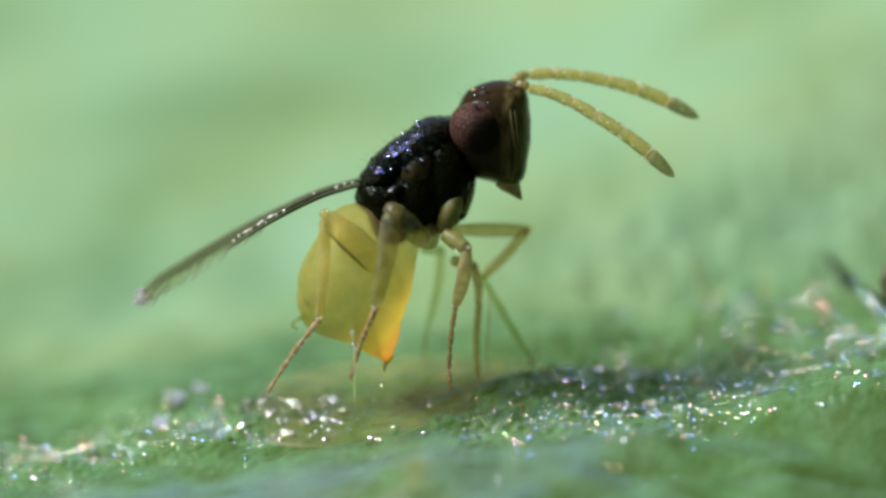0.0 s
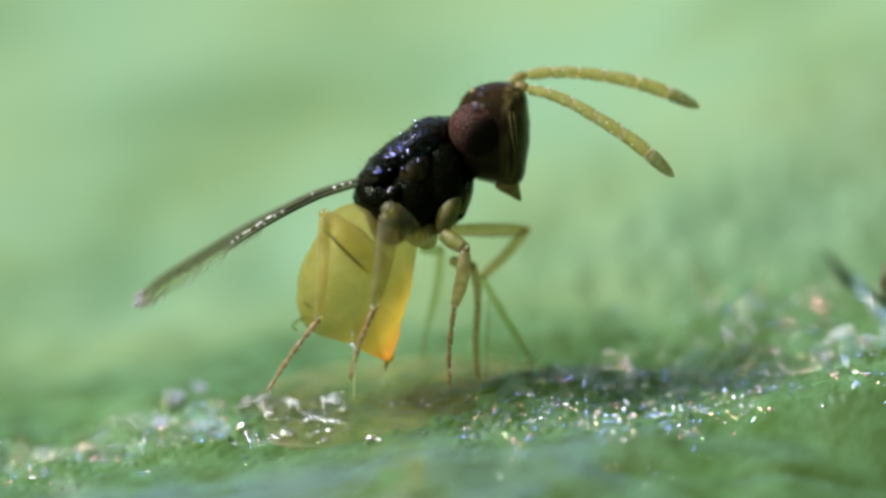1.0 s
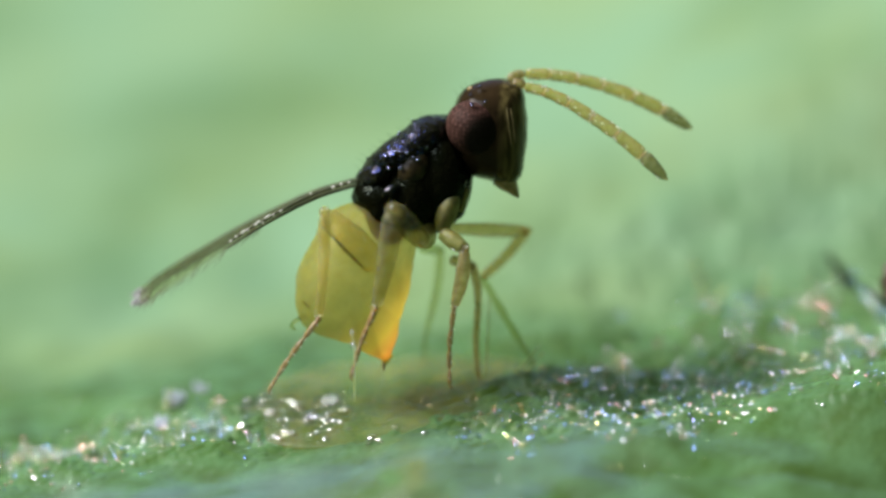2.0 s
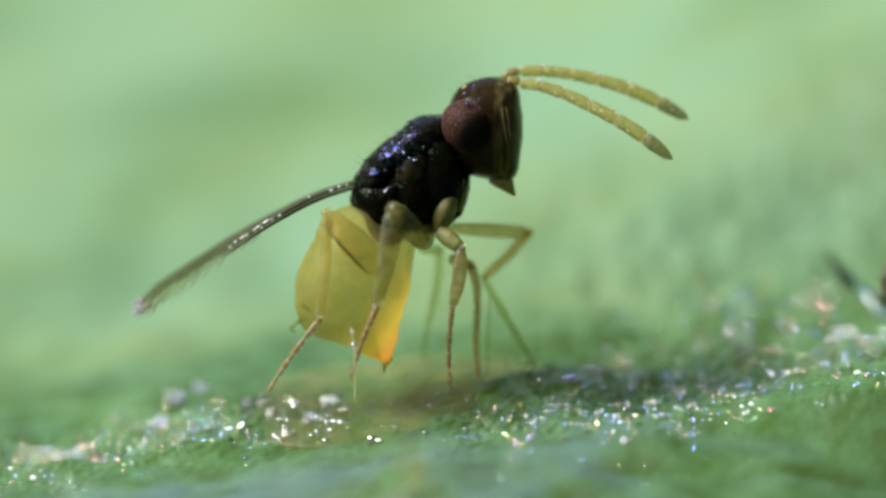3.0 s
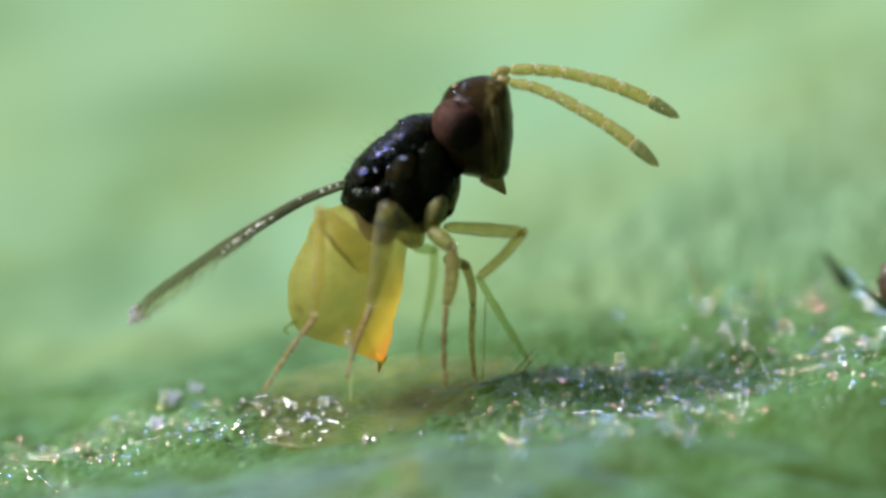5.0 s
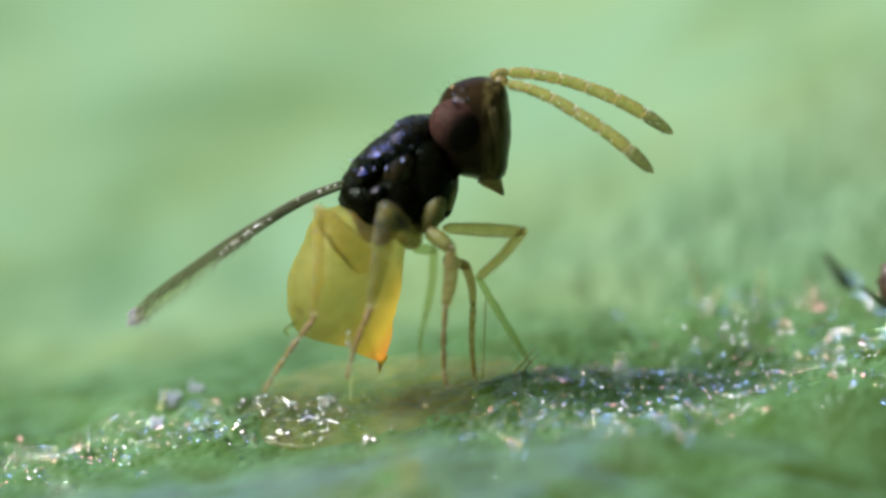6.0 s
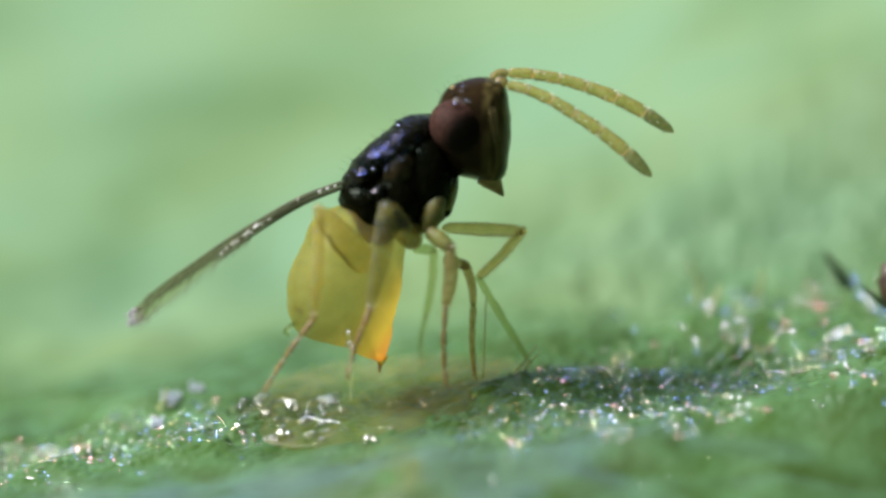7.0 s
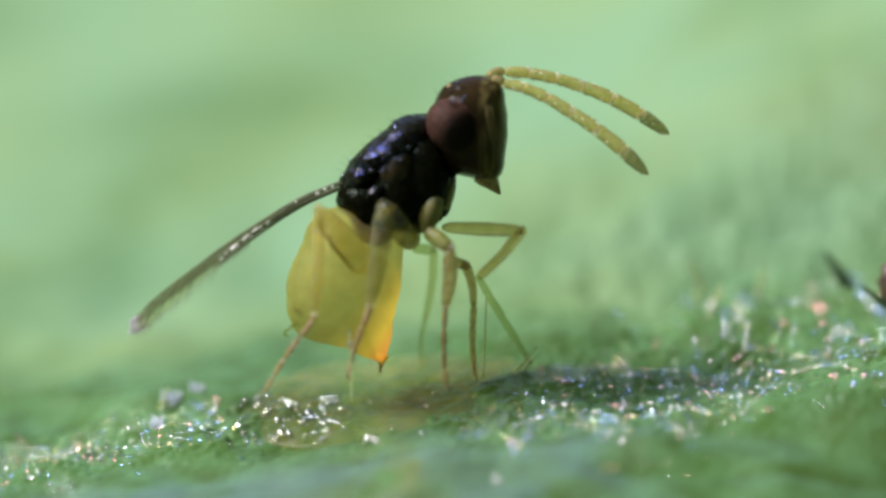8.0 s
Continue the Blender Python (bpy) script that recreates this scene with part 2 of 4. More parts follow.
olive.color_ramp.elements[0].position, olive.color_ramp.elements[1].position = 0.36, 0.70
olive.color_ramp.elements[0].color, olive.color_ramp.elements[1].color = (0.030, 0.023, 0.008, 1), (0.105, 0.085, 0.030, 1)
front.interpolation_type, face_mix.data_type = "SMOOTHSTEP", "RGBA"
front.inputs["From Min"].default_value, front.inputs["From Max"].default_value = 56 * U, 76 * U
head_links.new(head_place, stretched.inputs["Vector"])
head_links.new(head_place, head_at.inputs[0])
head_links.new(stretched.outputs[0], streaks.inputs["Vector"])
head_links.new(streaks.outputs["Fac"], olive.inputs["Fac"])
head_links.new(head_at.outputs["X"], front.inputs["Value"])
head_links.new(front.outputs[0], face_mix.inputs["Factor"])
head_links.new(head_skin.inputs["Base Color"].links[0].from_socket, face_mix.inputs[6])
head_links.new(olive.outputs["Color"], face_mix.inputs[7])
head_links.new(face_mix.outputs[2], head_skin.inputs["Base Color"])
FACE2 = mottled("pale_face_ridge", (0.07, 0.058, 0.02), (0.15, 0.12, 0.045), 9, 0.45, 0.6, 10, Specular_Ior_Level=0.2)
TAN = cuticle("tan_cuticle", (0.14, 0.10, 0.03), (0.30, 0.22, 0.08), 14, 12, 0.3)
GASTER = gaster_material()
TEGULA = mottled("brown_shoulder_plate", (0.006, 0.005, 0.0015), (0.030, 0.022, 0.007), 14, 0.35, 0.8, 6, Specular_Ior_Level=0.2)
ORANGE = cuticle("orange_sheath", (0.95, 0.55, 0.10), (0.98, 0.64, 0.15), 40, 60, 0.3, 0.35, 0.5, (0.98, 0.80, 0.42))
STRAW = glassy("straw_cuticle", (0.70, 0.62, 0.32), (0.90, 0.80, 0.48), 18, 0.62, ior=1.34, see=0.26)
PALE = glassy("pale_straw_cuticle", (0.56, 0.50, 0.22), (0.93, 0.88, 0.62), 18, 0.7, ior=1.3, see=0.62)
TANLEG = glassy("tan_leg_cuticle", (0.40, 0.32, 0.15), (0.76, 0.65, 0.40), 12, 0.66, ior=1.36, see=0.28)
GREYSTRAW = glassy("grey_straw_cuticle", (0.30, 0.30, 0.15), (0.78, 0.76, 0.52), 18, 0.6, ior=1.34, see=0.72)
OLIVE = glassy("olive_far_foot", (0.50, 0.54, 0.34), (0.78, 0.80, 0.58), 14, 0.9, ior=1.38, see=0.66)
TARSUS = glassy("brownish_tarsus", (0.34, 0.23, 0.11), (0.60, 0.46, 0.27), 9, 0.55, 0.2, 1.3, 8, 1.5)
ANTENNA = glassy("antenna_skin", (0.56, 0.46, 0.17), (0.88, 0.76, 0.42), 9, 0.70, 0.18, 1.38, 16, 2.0, 0.36)
ANTENNATIP = glassy("dusky_antenna_tip", (0.34, 0.32, 0.15), (0.60, 0.56, 0.32), 9, 0.6, 0.2, 1.38, 10, 2.0, 0.28)
RINGS = cuticle("antenna_joint", (0.56, 0.47, 0.25), (0.70, 0.58, 0.36), 20, 10, 0.25, 0.5)
SCAPE = glassy("antenna_base", (0.36, 0.28, 0.11), (0.66, 0.54, 0.28), 8, 0.6, 0.2, 1.38, 10, 2.0, 0.25)
COXA = cuticle("cream_coxa", (0.17, 0.165, 0.04), (0.28, 0.26, 0.08), 14, 20, 0.5, 0.36, 1.2, (0.86, 0.84, 0.58))
SOFTCOXA = cuticle("yellowish_coxa", (0.34, 0.31, 0.11), (0.46, 0.42, 0.18), 14, 20, 0.4, 0.42, 1.0, (0.95, 0.90, 0.66))
VEIN = mottled("wing_vein", (0.030, 0.036, 0.016), (0.08, 0.08, 0.038), 30, 0.5, Specular_Ior_Level=0.2)
GROOVE = clear(mottled("thigh_edge", (0.09, 0.075, 0.025), (0.15, 0.125, 0.045), 20, 0.4), 0.35)
FRINGE = clear(mottled("wing_fringe", (0.14, 0.14, 0.08), (0.26, 0.25, 0.15), 10, 0.3), 0.8)
TIPFRINGE = clear(mottled("wing_tip_fringe", (0.40, 0.41, 0.42), (0.62, 0.58, 0.58), 10, 0.3), 0.62)
BROWN = mottled("brown_fleck", (0.03, 0.016, 0.008), (0.07, 0.04, 0.02), 20, 0.5, 2, 10)


def eye_material():
    m, n, l, p = nodes_of("compound_eye")
    tc, v = n.new("ShaderNodeTexCoord"), n.new("ShaderNodeTexVoronoi")
    v.inputs["Scale"].default_value = 1 / (7.0 * U)
    v.inputs["Randomness"].default_value = 0.35
    l.new(tc.outputs["Object"], v.inputs["Vector"])
    b = n.new("ShaderNodeBump")
    b.invert = True
    b.inputs["Distance"].default_value, b.inputs["Strength"].default_value = 1.6 * U, 1
    l.new(v.outputs["Distance"], b.inputs["Height"])
    l.new(b.outputs["Normal"], p.inputs["Normal"])
    r = n.new("ShaderNodeValToRGB")
    r.color_ramp.elements[1].position = 0.62
    r.color_ramp.elements[0].color, r.color_ramp.elements[1].color = (0.112, 0.054, 0.042, 1), (0.028, 0.014, 0.010, 1)
    l.new(v.outputs["Distance"], r.inputs["Fac"])
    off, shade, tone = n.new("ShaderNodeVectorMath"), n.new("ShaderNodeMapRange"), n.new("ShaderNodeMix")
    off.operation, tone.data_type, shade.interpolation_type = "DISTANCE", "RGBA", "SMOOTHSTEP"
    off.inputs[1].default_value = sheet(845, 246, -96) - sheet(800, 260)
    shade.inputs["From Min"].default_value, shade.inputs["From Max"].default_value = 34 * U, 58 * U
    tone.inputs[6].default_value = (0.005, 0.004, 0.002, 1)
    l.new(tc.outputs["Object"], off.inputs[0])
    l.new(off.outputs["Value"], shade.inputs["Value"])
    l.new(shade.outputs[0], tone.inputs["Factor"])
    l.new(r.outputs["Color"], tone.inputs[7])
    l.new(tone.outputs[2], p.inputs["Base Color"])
    p.inputs["Roughness"].default_value = 0.55
    p.inputs["Specular IOR Level"].default_value = 0.05
    return m


def wing_material():
    m = mottled("wing_membrane", (0.10, 0.15, 0.07), (0.20, 0.25, 0.13), 60, 0.2, 1.0, 7, Specular_Ior_Level=0.3)
    return clear(m, 0.92, (0.97, 0.97, 0.90))


EYE = eye_material()
WING = wing_material()


# ---- mesh helpers ----
def curve(points, count):
    """A smooth line through a few points (Catmull-Rom), as count points."""
    pts = [Vector(p) for p in points]
    pts = [2 * pts[0] - pts[1], *pts, 2 * pts[-1] - pts[-2]]
    made = []
    for k in range(count):
        f = k / (count - 1) * (len(pts) - 3)
        i = min(int(f), len(pts) - 4)
        t = f - i
        p0, p1, p2, p3 = pts[i:i + 4]
        made.append(0.5 * (2 * p1 + (p2 - p0) * t + (2 * p0 - 5 * p1 + 4 * p2 - p3) * t * t + (3 * p1 - p0 - 3 * p2 + p3) * t ** 3))
    return made


def along(values, f):
    """A value between those of a short list, f from 0 to 1."""
    x = min(max(f, 0), 1) * (len(values) - 1)
    i = min(int(x), len(values) - 2)
    return values[i] + (values[i + 1] - values[i]) * (x - i)


def tube(points, radii, count=14, sides=10, squash=1.0, bm=None):
    """A tapered limb along a smooth line of places (m), radii in um, closed and rounded at both ends."""
    bm = bm or bmesh.new()
    line = curve(points, count)
    rings = []
    for k, c in enumerate(line):
        d = (line[min(k + 1, count - 1)] - line[max(k - 1, 0)]).normalized()
        s = d.cross(FW)
        s = s.normalized() if s.length > 1e-3 else AX.copy()
        t = d.cross(s).normalized()
        r = along(radii, k / (count - 1)) * U
        if k in (0, count - 1):
            r *= 0.45
        rings.append([bm.verts.new(c + s * (r * math.cos(a)) + t * (r * squash * math.sin(a))) for a in (2 * math.pi * j / sides for j in range(sides))])
    for a, b in zip(rings, rings[1:]):
        for j in range(sides):
            bm.faces.new((a[j], a[(j + 1) % sides], b[(j + 1) % sides], b[j]))
    bm.faces.new(rings[0][::-1])
    bm.faces.new(rings[-1])
    return bm


def pillow(centre, reach, half, turns=48, rows=20, full=1.0, lean=0.0, rough=0.0, seed=0.0, grain=0.0, bm=None):
    """A rounded body: reach (um) from its centre to its outline at even angles, counter-clockwise from the right, half its depth (um)."""
    bm = bm or bmesh.new()
    n = len(reach)

    def radius(a):
        x = (a / (2 * math.pi)) % 1 * n
        i, t = int(x), x % 1
        p0, p1, p2, p3 = (reach[(i + k) % n] for k in (-1, 0, 1, 2))
        return 0.5 * (2 * p1 + (p2 - p0) * t + (2 * p0 - 5 * p1 + 4 * p2 - p3) * t * t + (3 * p1 - p0 - 3 * p2 + p3) * t ** 3)

    loops = []
    for i in range(1, rows):
        f = -math.pi / 2 + math.pi * i / rows
        loop = []
        for j in range(turns):
            a = 2 * math.pi * j / turns
            r = radius(a) * math.cos(f) ** full
            if rough:
                r *= 1 + rough * noise.noise((3 * math.cos(a) + seed, 3 * math.sin(a), 2.5 * f))
            w = half * math.sin(f)
            if grain:
                g = grain * noise.noise((r * math.cos(a) / 5 + seed, r * math.sin(a) / 5, w / 5))
                r, w = r + g * math.cos(f), w + g * math.sin(f)
            loop.append(bm.verts.new(centre + (AX * (r * math.cos(a) + lean * w) + UPV * (r * math.sin(a)) + FW * w) * U))
        loops.append(loop)
    ends = [bm.verts.new(centre + (FW * s * half + AX * lean * s * half) * U) for s in (-1, 1)]
    for a, b in zip(loops, loops[1:]):
        for j in range(turns):
            bm.faces.new((a[j], b[j], b[(j + 1) % turns], a[(j + 1) % turns]))
    for j in range(turns):
        bm.faces.new((ends[0], loops[0][j], loops[0][(j + 1) % turns]))
        bm.faces.new((ends[1], loops[-1][(j + 1) % turns], loops[-1][j]))
    return bm


def oval(a, b, turn=0.0, n=16):
    """The reaches of an ellipse that leans by turn degrees."""
    return [a * b / math.hypot(b * math.cos(x), a * math.sin(x)) for x in (2 * math.pi * k / n - radians(turn) for k in range(n))]


HOME = {}


def part(name, bm, material, parent=None, label="", origin=None):
    """Links a bmesh (places in the world) as one mesh object with its origin there, under its thing or part."""
    o = Vector(origin) if origin is not None else (HOME[parent.name] if parent else Vector())
    bmesh.ops.recalc_face_normals(bm, faces=bm.faces)
    for v in bm.verts:
        v.co -= o
    me = bpy.data.meshes.new(name)
    bm.to_mesh(me)
    bm.free()
    me.materials.append(material)
    me.shade_smooth()
    ob = new(name, me)
    HOME[ob.name] = o
    if parent:
        ob.parent = parent
        ob.location = o - HOME[parent.name]
    else:
        ob.location = o
    if label:
        tagged(ob, label)
    return ob


def thing(name, base, label, category, group="", kind=""):
    ob = new(name)
    ob.empty_display_size = 20 * U
    ob.location = base
    HOME[ob.name] = Vector(base)
    return tagged(ob, label, category, group, kind)


# ---- the leaf ----
GRAIN = np.random.RandomState(4)
LATTICE = GRAIN.rand(256, 256, 4)


def swell(x, y, size, seed):
    """Smooth rolling relief between -1 and 1 (value noise), vectorised."""
    gx, gy = x / size + seed * 17.3, y / size + seed * 9.1
    ix, iy = np.floor(gx).astype(int), np.floor(gy).astype(int)
    fx, fy = gx - ix, gy - iy
    fx, fy = fx * fx * (3 - 2 * fx), fy * fy * (3 - 2 * fy)
    pick = lambda i, j: LATTICE[i % 256, j % 256, seed % 4]
    return 2 * ((pick(ix, iy) * (1 - fx) + pick(ix + 1, iy) * fx) * (1 - fy) + (pick(ix, iy + 1) * (1 - fx) + pick(ix + 1, iy + 1) * fx) * fy) - 1


def cells(x, y, size):
    """Domed skin cells, packed unevenly."""
    gx, gy = x / size, y / size
    ix, iy = np.floor(gx).astype(int), np.floor(gy).astype(int)
    best = np.zeros_like(x)
    for dx in (-1, 0, 1):
        for dy in (-1, 0, 1):
            c = LATTICE[(ix + dx) % 256, (iy + dy) % 256]
            d2 = (ix + dx + c[..., 0] - gx) ** 2 + (iy + dy + c[..., 1] - gy) ** 2
            r = 0.55 + 0.35 * c[..., 2]
            best = np.maximum(best, (0.5 + 0.9 * c[..., 3] ** 2) * np.sqrt(np.clip(1 - d2 / r ** 2, 0, 1)))
    return best


def leaf_height(x, y, skin=True):
    """The leaf's height (um) at x, y (um), with or without its cells."""
    near = np.exp(-(np.clip(np.abs(y) - 350, 0, None) / 500) ** 2) * np.exp(-(np.clip(np.abs(x) - 900, 0, None) / 300) ** 2)
    z = -279 + 0.120 * x - 0.00003 * np.clip(x * x, 0, 1.5e6)
    z = z + (0.15 * x + 0.00012 * np.clip(x * x, 0, 2e6) + 0.10 * (y - 350)) * np.clip((y - 350) / 500, 0, 1) * (np.abs(x) < 4e4)
    z = np.clip(z, -2500, 3500)
    z = z + 16 * swell(x, y, 130, 1) * near + (20 - 6 * np.clip((y - 200) / 400, 0, 1)) * swell(x, y, 330, 2) + 60 * swell(x, y, 2300, 3) * np.clip(np.abs(y) / 3000, 0, 1)
    z = z + 12 * np.exp(-((y + 330) / 110) ** 2) * (1 + 0.4 * swell(x, y, 260, 0))
    near = near * (1 - 0.88 * np.clip((-105 - 80 * (x > 0) * (x < 430) - y) / 110, 0, 1))
    z = z - 0.19 * np.clip(x - 130, 0, 900) * np.clip((-190 - y) / 200, 0, 1)
    near = near * (1 - 0.75 * np.clip((y - 10) / 110, 0, 1) * np.clip((60 - x) / 200, 0, 1))
    return z + 6.5 * swell(x, y, 42, 2) * near + 5.8 * cells(x, y, 15.0) * near if skin else z


def stretch(fine, half, step, end):
    """Grid lines, even within the middle and ever wider beyond."""
    lo, hi = half
    mid = list(np.arange(lo, hi, fine))
    out, s, p = [], step, hi
    while p < end:
        out.append(p)
        s *= 1.13
        p += s
    left, s, p = [], step, lo
    while p > -end:
        s *= 1.13
        p -= s
        left.append(p)
    return np.array(left[::-1] + mid + out + [end])


def build_leaf():
    xs = stretch(4.0, (-860, 860), 5, 15000)
    ys = stretch(4.0, (-520, 560), 5, 15000)
    gx, gy = np.meshgrid(xs, ys)
    gz = leaf_height(gx, gy)
    ny, nx = gx.shape
    me = bpy.data.meshes.new("leaf_ground")
    me.vertices.add(nx * ny)
    me.vertices.foreach_set("co", (np.stack([gx, gy, gz], -1) * U).astype(np.float32).ravel())
    i = np.arange(ny * nx).reshape(ny, nx)
    quads = np.stack([i[:-1, :-1], i[:-1, 1:], i[1:, 1:], i[1:, :-1]], -1).reshape(-1, 4)
    me.loops.add(quads.size)
    me.loops.foreach_set("vertex_index", quads.ravel().astype(np.int32))
    me.polygons.add(len(quads))
    me.polygons.foreach_set("loop_start", np.arange(0, quads.size, 4, dtype=np.int32))
    me.update(calc_edges=True)
    me.validate()
    me.shade_smooth()
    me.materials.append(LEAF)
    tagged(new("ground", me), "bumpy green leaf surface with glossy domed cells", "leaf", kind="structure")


def ground_at(x, y):
    return float(leaf_height(np.array([float(x)]), np.array([float(y)]))[0])


build_leaf()


# ---- moving parts are keyed as (s, um to the right, um down, degrees counter-clockwise) about the part's origin ----
def keyed(ob, rows):
    home = ob.location.copy()
    walk(ob, [(t, Matrix.Translation(home + (AX * a - UPV * b) * U) @ Matrix.Rotation(radians(turn), 4, -FW)) for t, a, b, turn in rows])


# ---- the wasp ----
BASE = sheet(680, 690, 0)
wasp = thing("parasitic_wasp", BASE, "tiny black wasp with yellow abdomen standing on a scale insect", "wasp")


def body():
    neck, waist = sheet(800, 260), sheet(700, 330)
    head = part("head", pillow(sheet(845, 235), [69, 78, 103, 97, 90, 76, 70, 72, 79, 82, 98, 75], 88, full=0.85, rough=0.03), HEADSKIN, wasp, "dark brown glossy head", neck)
    for s in (-1, 1):
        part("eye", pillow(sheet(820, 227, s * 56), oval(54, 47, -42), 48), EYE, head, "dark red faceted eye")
    for a, b, c, r in ((870, 886, 4, 3.2), (878, 892, 10, 2.2)):
        part("face_ridge", tube([sheet(a, 160 + c, -62), sheet(a + 8, 205, -80 + 0.5 * c), sheet(b, 262 - c, -76)], [0.6, r, r * 0.8, 0.5]), FACE2, head)
    part("mandible", tube([sheet(868, 306, 0), sheet(884, 326, 0), sheet(900, 348, 0)], [24, 20, 11, 2], 14, 14, 1.4), TAN, head, "tan mandible")
    for a, b, w in ((812, 157, -30), (838, 146, 0), (812, 157, 34)):
        part("ocellus", pillow(sheet(a, b, w), oval(6, 6), 6, 12, 8), TAN, head)
    for a, b, r in ((815, 184, 3.2), (838, 178, 2.4), (812, 166, 2.2), (828, 152, 2.6)):
        part("granule", pillow(sheet(a, b, -88 if b > 170 else -58), oval(r * 1.5, r, 25, 8), r, 10, 6), SPARK, head)
    thorax = part("thorax", pillow(sheet(742, 325, 0), [76, 84, 98, 112, 78, 60, 68, 72, 84, 90, 84, 78], 78, rough=0.05, seed=4, turns=150, rows=70, grain=1.2), BLACK, wasp, "black glossy thorax", waist)
    part("back_shield", pillow(sheet(702, 266, 0), [74, 100, 70, 40, 31, 34, 50, 86, 62, 52, 56, 62], 86, rough=0.04, seed=2, turns=150, rows=70, grain=3.0), BACK, thorax)
    part("scutellum", pillow(sheet(660, 304, 0), oval(56, 28, 38), 66, rough=0.05, seed=7, turns=150, rows=70, grain=3.0), BACK, thorax)
    part("rear_plate", pillow(sheet(656, 362, 0), [50, 60, 62, 56, 52, 52, 46, 34, 40, 66, 80, 60], 62, rough=0.06, seed=9, turns=150, rows=70, grain=1.2), BLACK, thorax)
    part("side_plate", pillow(sheet(716, 352, -46), oval(44, 60, 14), 42, rough=0.06, seed=5, turns=150, rows=70, grain=1.2), BLACK, thorax)
    part("side_plate", pillow(sheet(768, 312, -44), oval(40, 72, 8), 40, rough=0.06, seed=6, turns=150, rows=70, grain=1.2), BLACK, thorax)
    part("throat_plate", pillow(sheet(800, 340, 0), oval(18, 52, -12), 46, rough=0.04, seed=8, turns=150, rows=70, grain=1.2), BLACK, thorax)
    part("throat_strip", pillow(sheet(806, 352, -34), oval(7, 28, -14), 22, 20, 10), COXA, thorax, "cream throat strip")
    rnd = random.Random(21)
    for k in range(34):
        a, b = rnd.uniform(-1, 1), rnd.uniform(-1, 1) * 0.42
        a, b = 682 + 60 * a, 268 - 50 * a + 62 * b + (34 if k % 3 == 0 else 0)
        d = min(math.hypot((a - 702) / 78, (b - 276) / 66), 0.93)
        r = rnd.uniform(1.3, 3.4)
        part("granule", pillow(sheet(a, b, -88 * math.sqrt(1 - d * d) - 0.5), oval(r * rnd.uniform(1, 2.2), r, rnd.uniform(0, 70), 8), r, 10, 6), SPARK, thorax)
    part("tegula", pillow(sheet(716, 302, -68), oval(24, 36, -34), 18, 24, 12, rough=0.2), TEGULA, thorax, "brown shoulder plate")
    part("wing_base", pillow(sheet(676, 340, -80), oval(20, 9, 35), 10, 20, 10), BACK, thorax)
    for k in range(16):
        f = 0.72 * k / 15
        a, b = 618 + 170 * f, 298 - 118 * f ** 0.75
        w = random.uniform(-50, 10)
        p = sheet(a + 6, b + 10, w)
        d = (AX * random.uniform(-22, -10) + UPV * random.uniform(8, 20)) * U
        part("bristle", tube([p, p + d * 0.6, p + d + AX * -5 * U], [0.6, 0.5, 0.3], 6, 5), FRINGE, thorax)
    for k in (0, 1.3, 2.1, 3.7, 4.4, 6.2, 7.9):
        p = sheet(790 + 9 * k, 172 - 28 * math.sin(k / 8 * 2.2), random.uniform(-30, 20))
        part("bristle", tube([p, p + (AX * -4 + UPV * random.uniform(6, 11)) * U, p + (AX * -random.uniform(6, 12) + UPV * random.uniform(11, 17)) * U], [0.6, 0.5, 0.3], 6, 5), FRINGE, head)
    girth = [103, 111, 127, 130, 128, 128, 128, 122, 112, 96, 92, 94, 100, 105, 117, 126, 124, 120, 124, 136, 148, 117, 106, 103]
    girth = [v for p, q in zip(girth, girth[1:] + girth[:1]) for v in (p, (p + q) / 2)]
    girth[37], girth[38], girth[39], girth[40] = 137, 150, 163, 147
    gaster = part("abdomen", pillow(sheet(612, 490, 0), girth, 92, 144, 30, rough=0.012), GASTER, wasp, "translucent yellow abdomen", sheet(618, 372))
    part("abdomen_tip", tube([sheet(674, 628, 0), sheet(672, 638, 0), sheet(669, 648, 0)], [13, 9, 4], 10, 14), ORANGE, gaster, "orange tip")
    part("ovipositor", tube([sheet(670, 644), sheet(669, 652), sheet(668, 661)], [4, 3, 1.5]), TAN, gaster, "thin brown ovipositor")
    part("cercus", tube([sheet(530, 566, -20), sheet(514, 572, -22), sheet(504, 583, -22), sheet(512, 590, -20)], [4, 4, 3.5, 2.5]), OLIVE, gaster)
    part("cercus", tube([sheet(523, 538, -42), sheet(530, 545, -46), sheet(538, 551, -50)], [1.5, 2.2, 1]), HEADSKIN, gaster)
    return head, thorax, gaster


head, thorax, gaster = body()


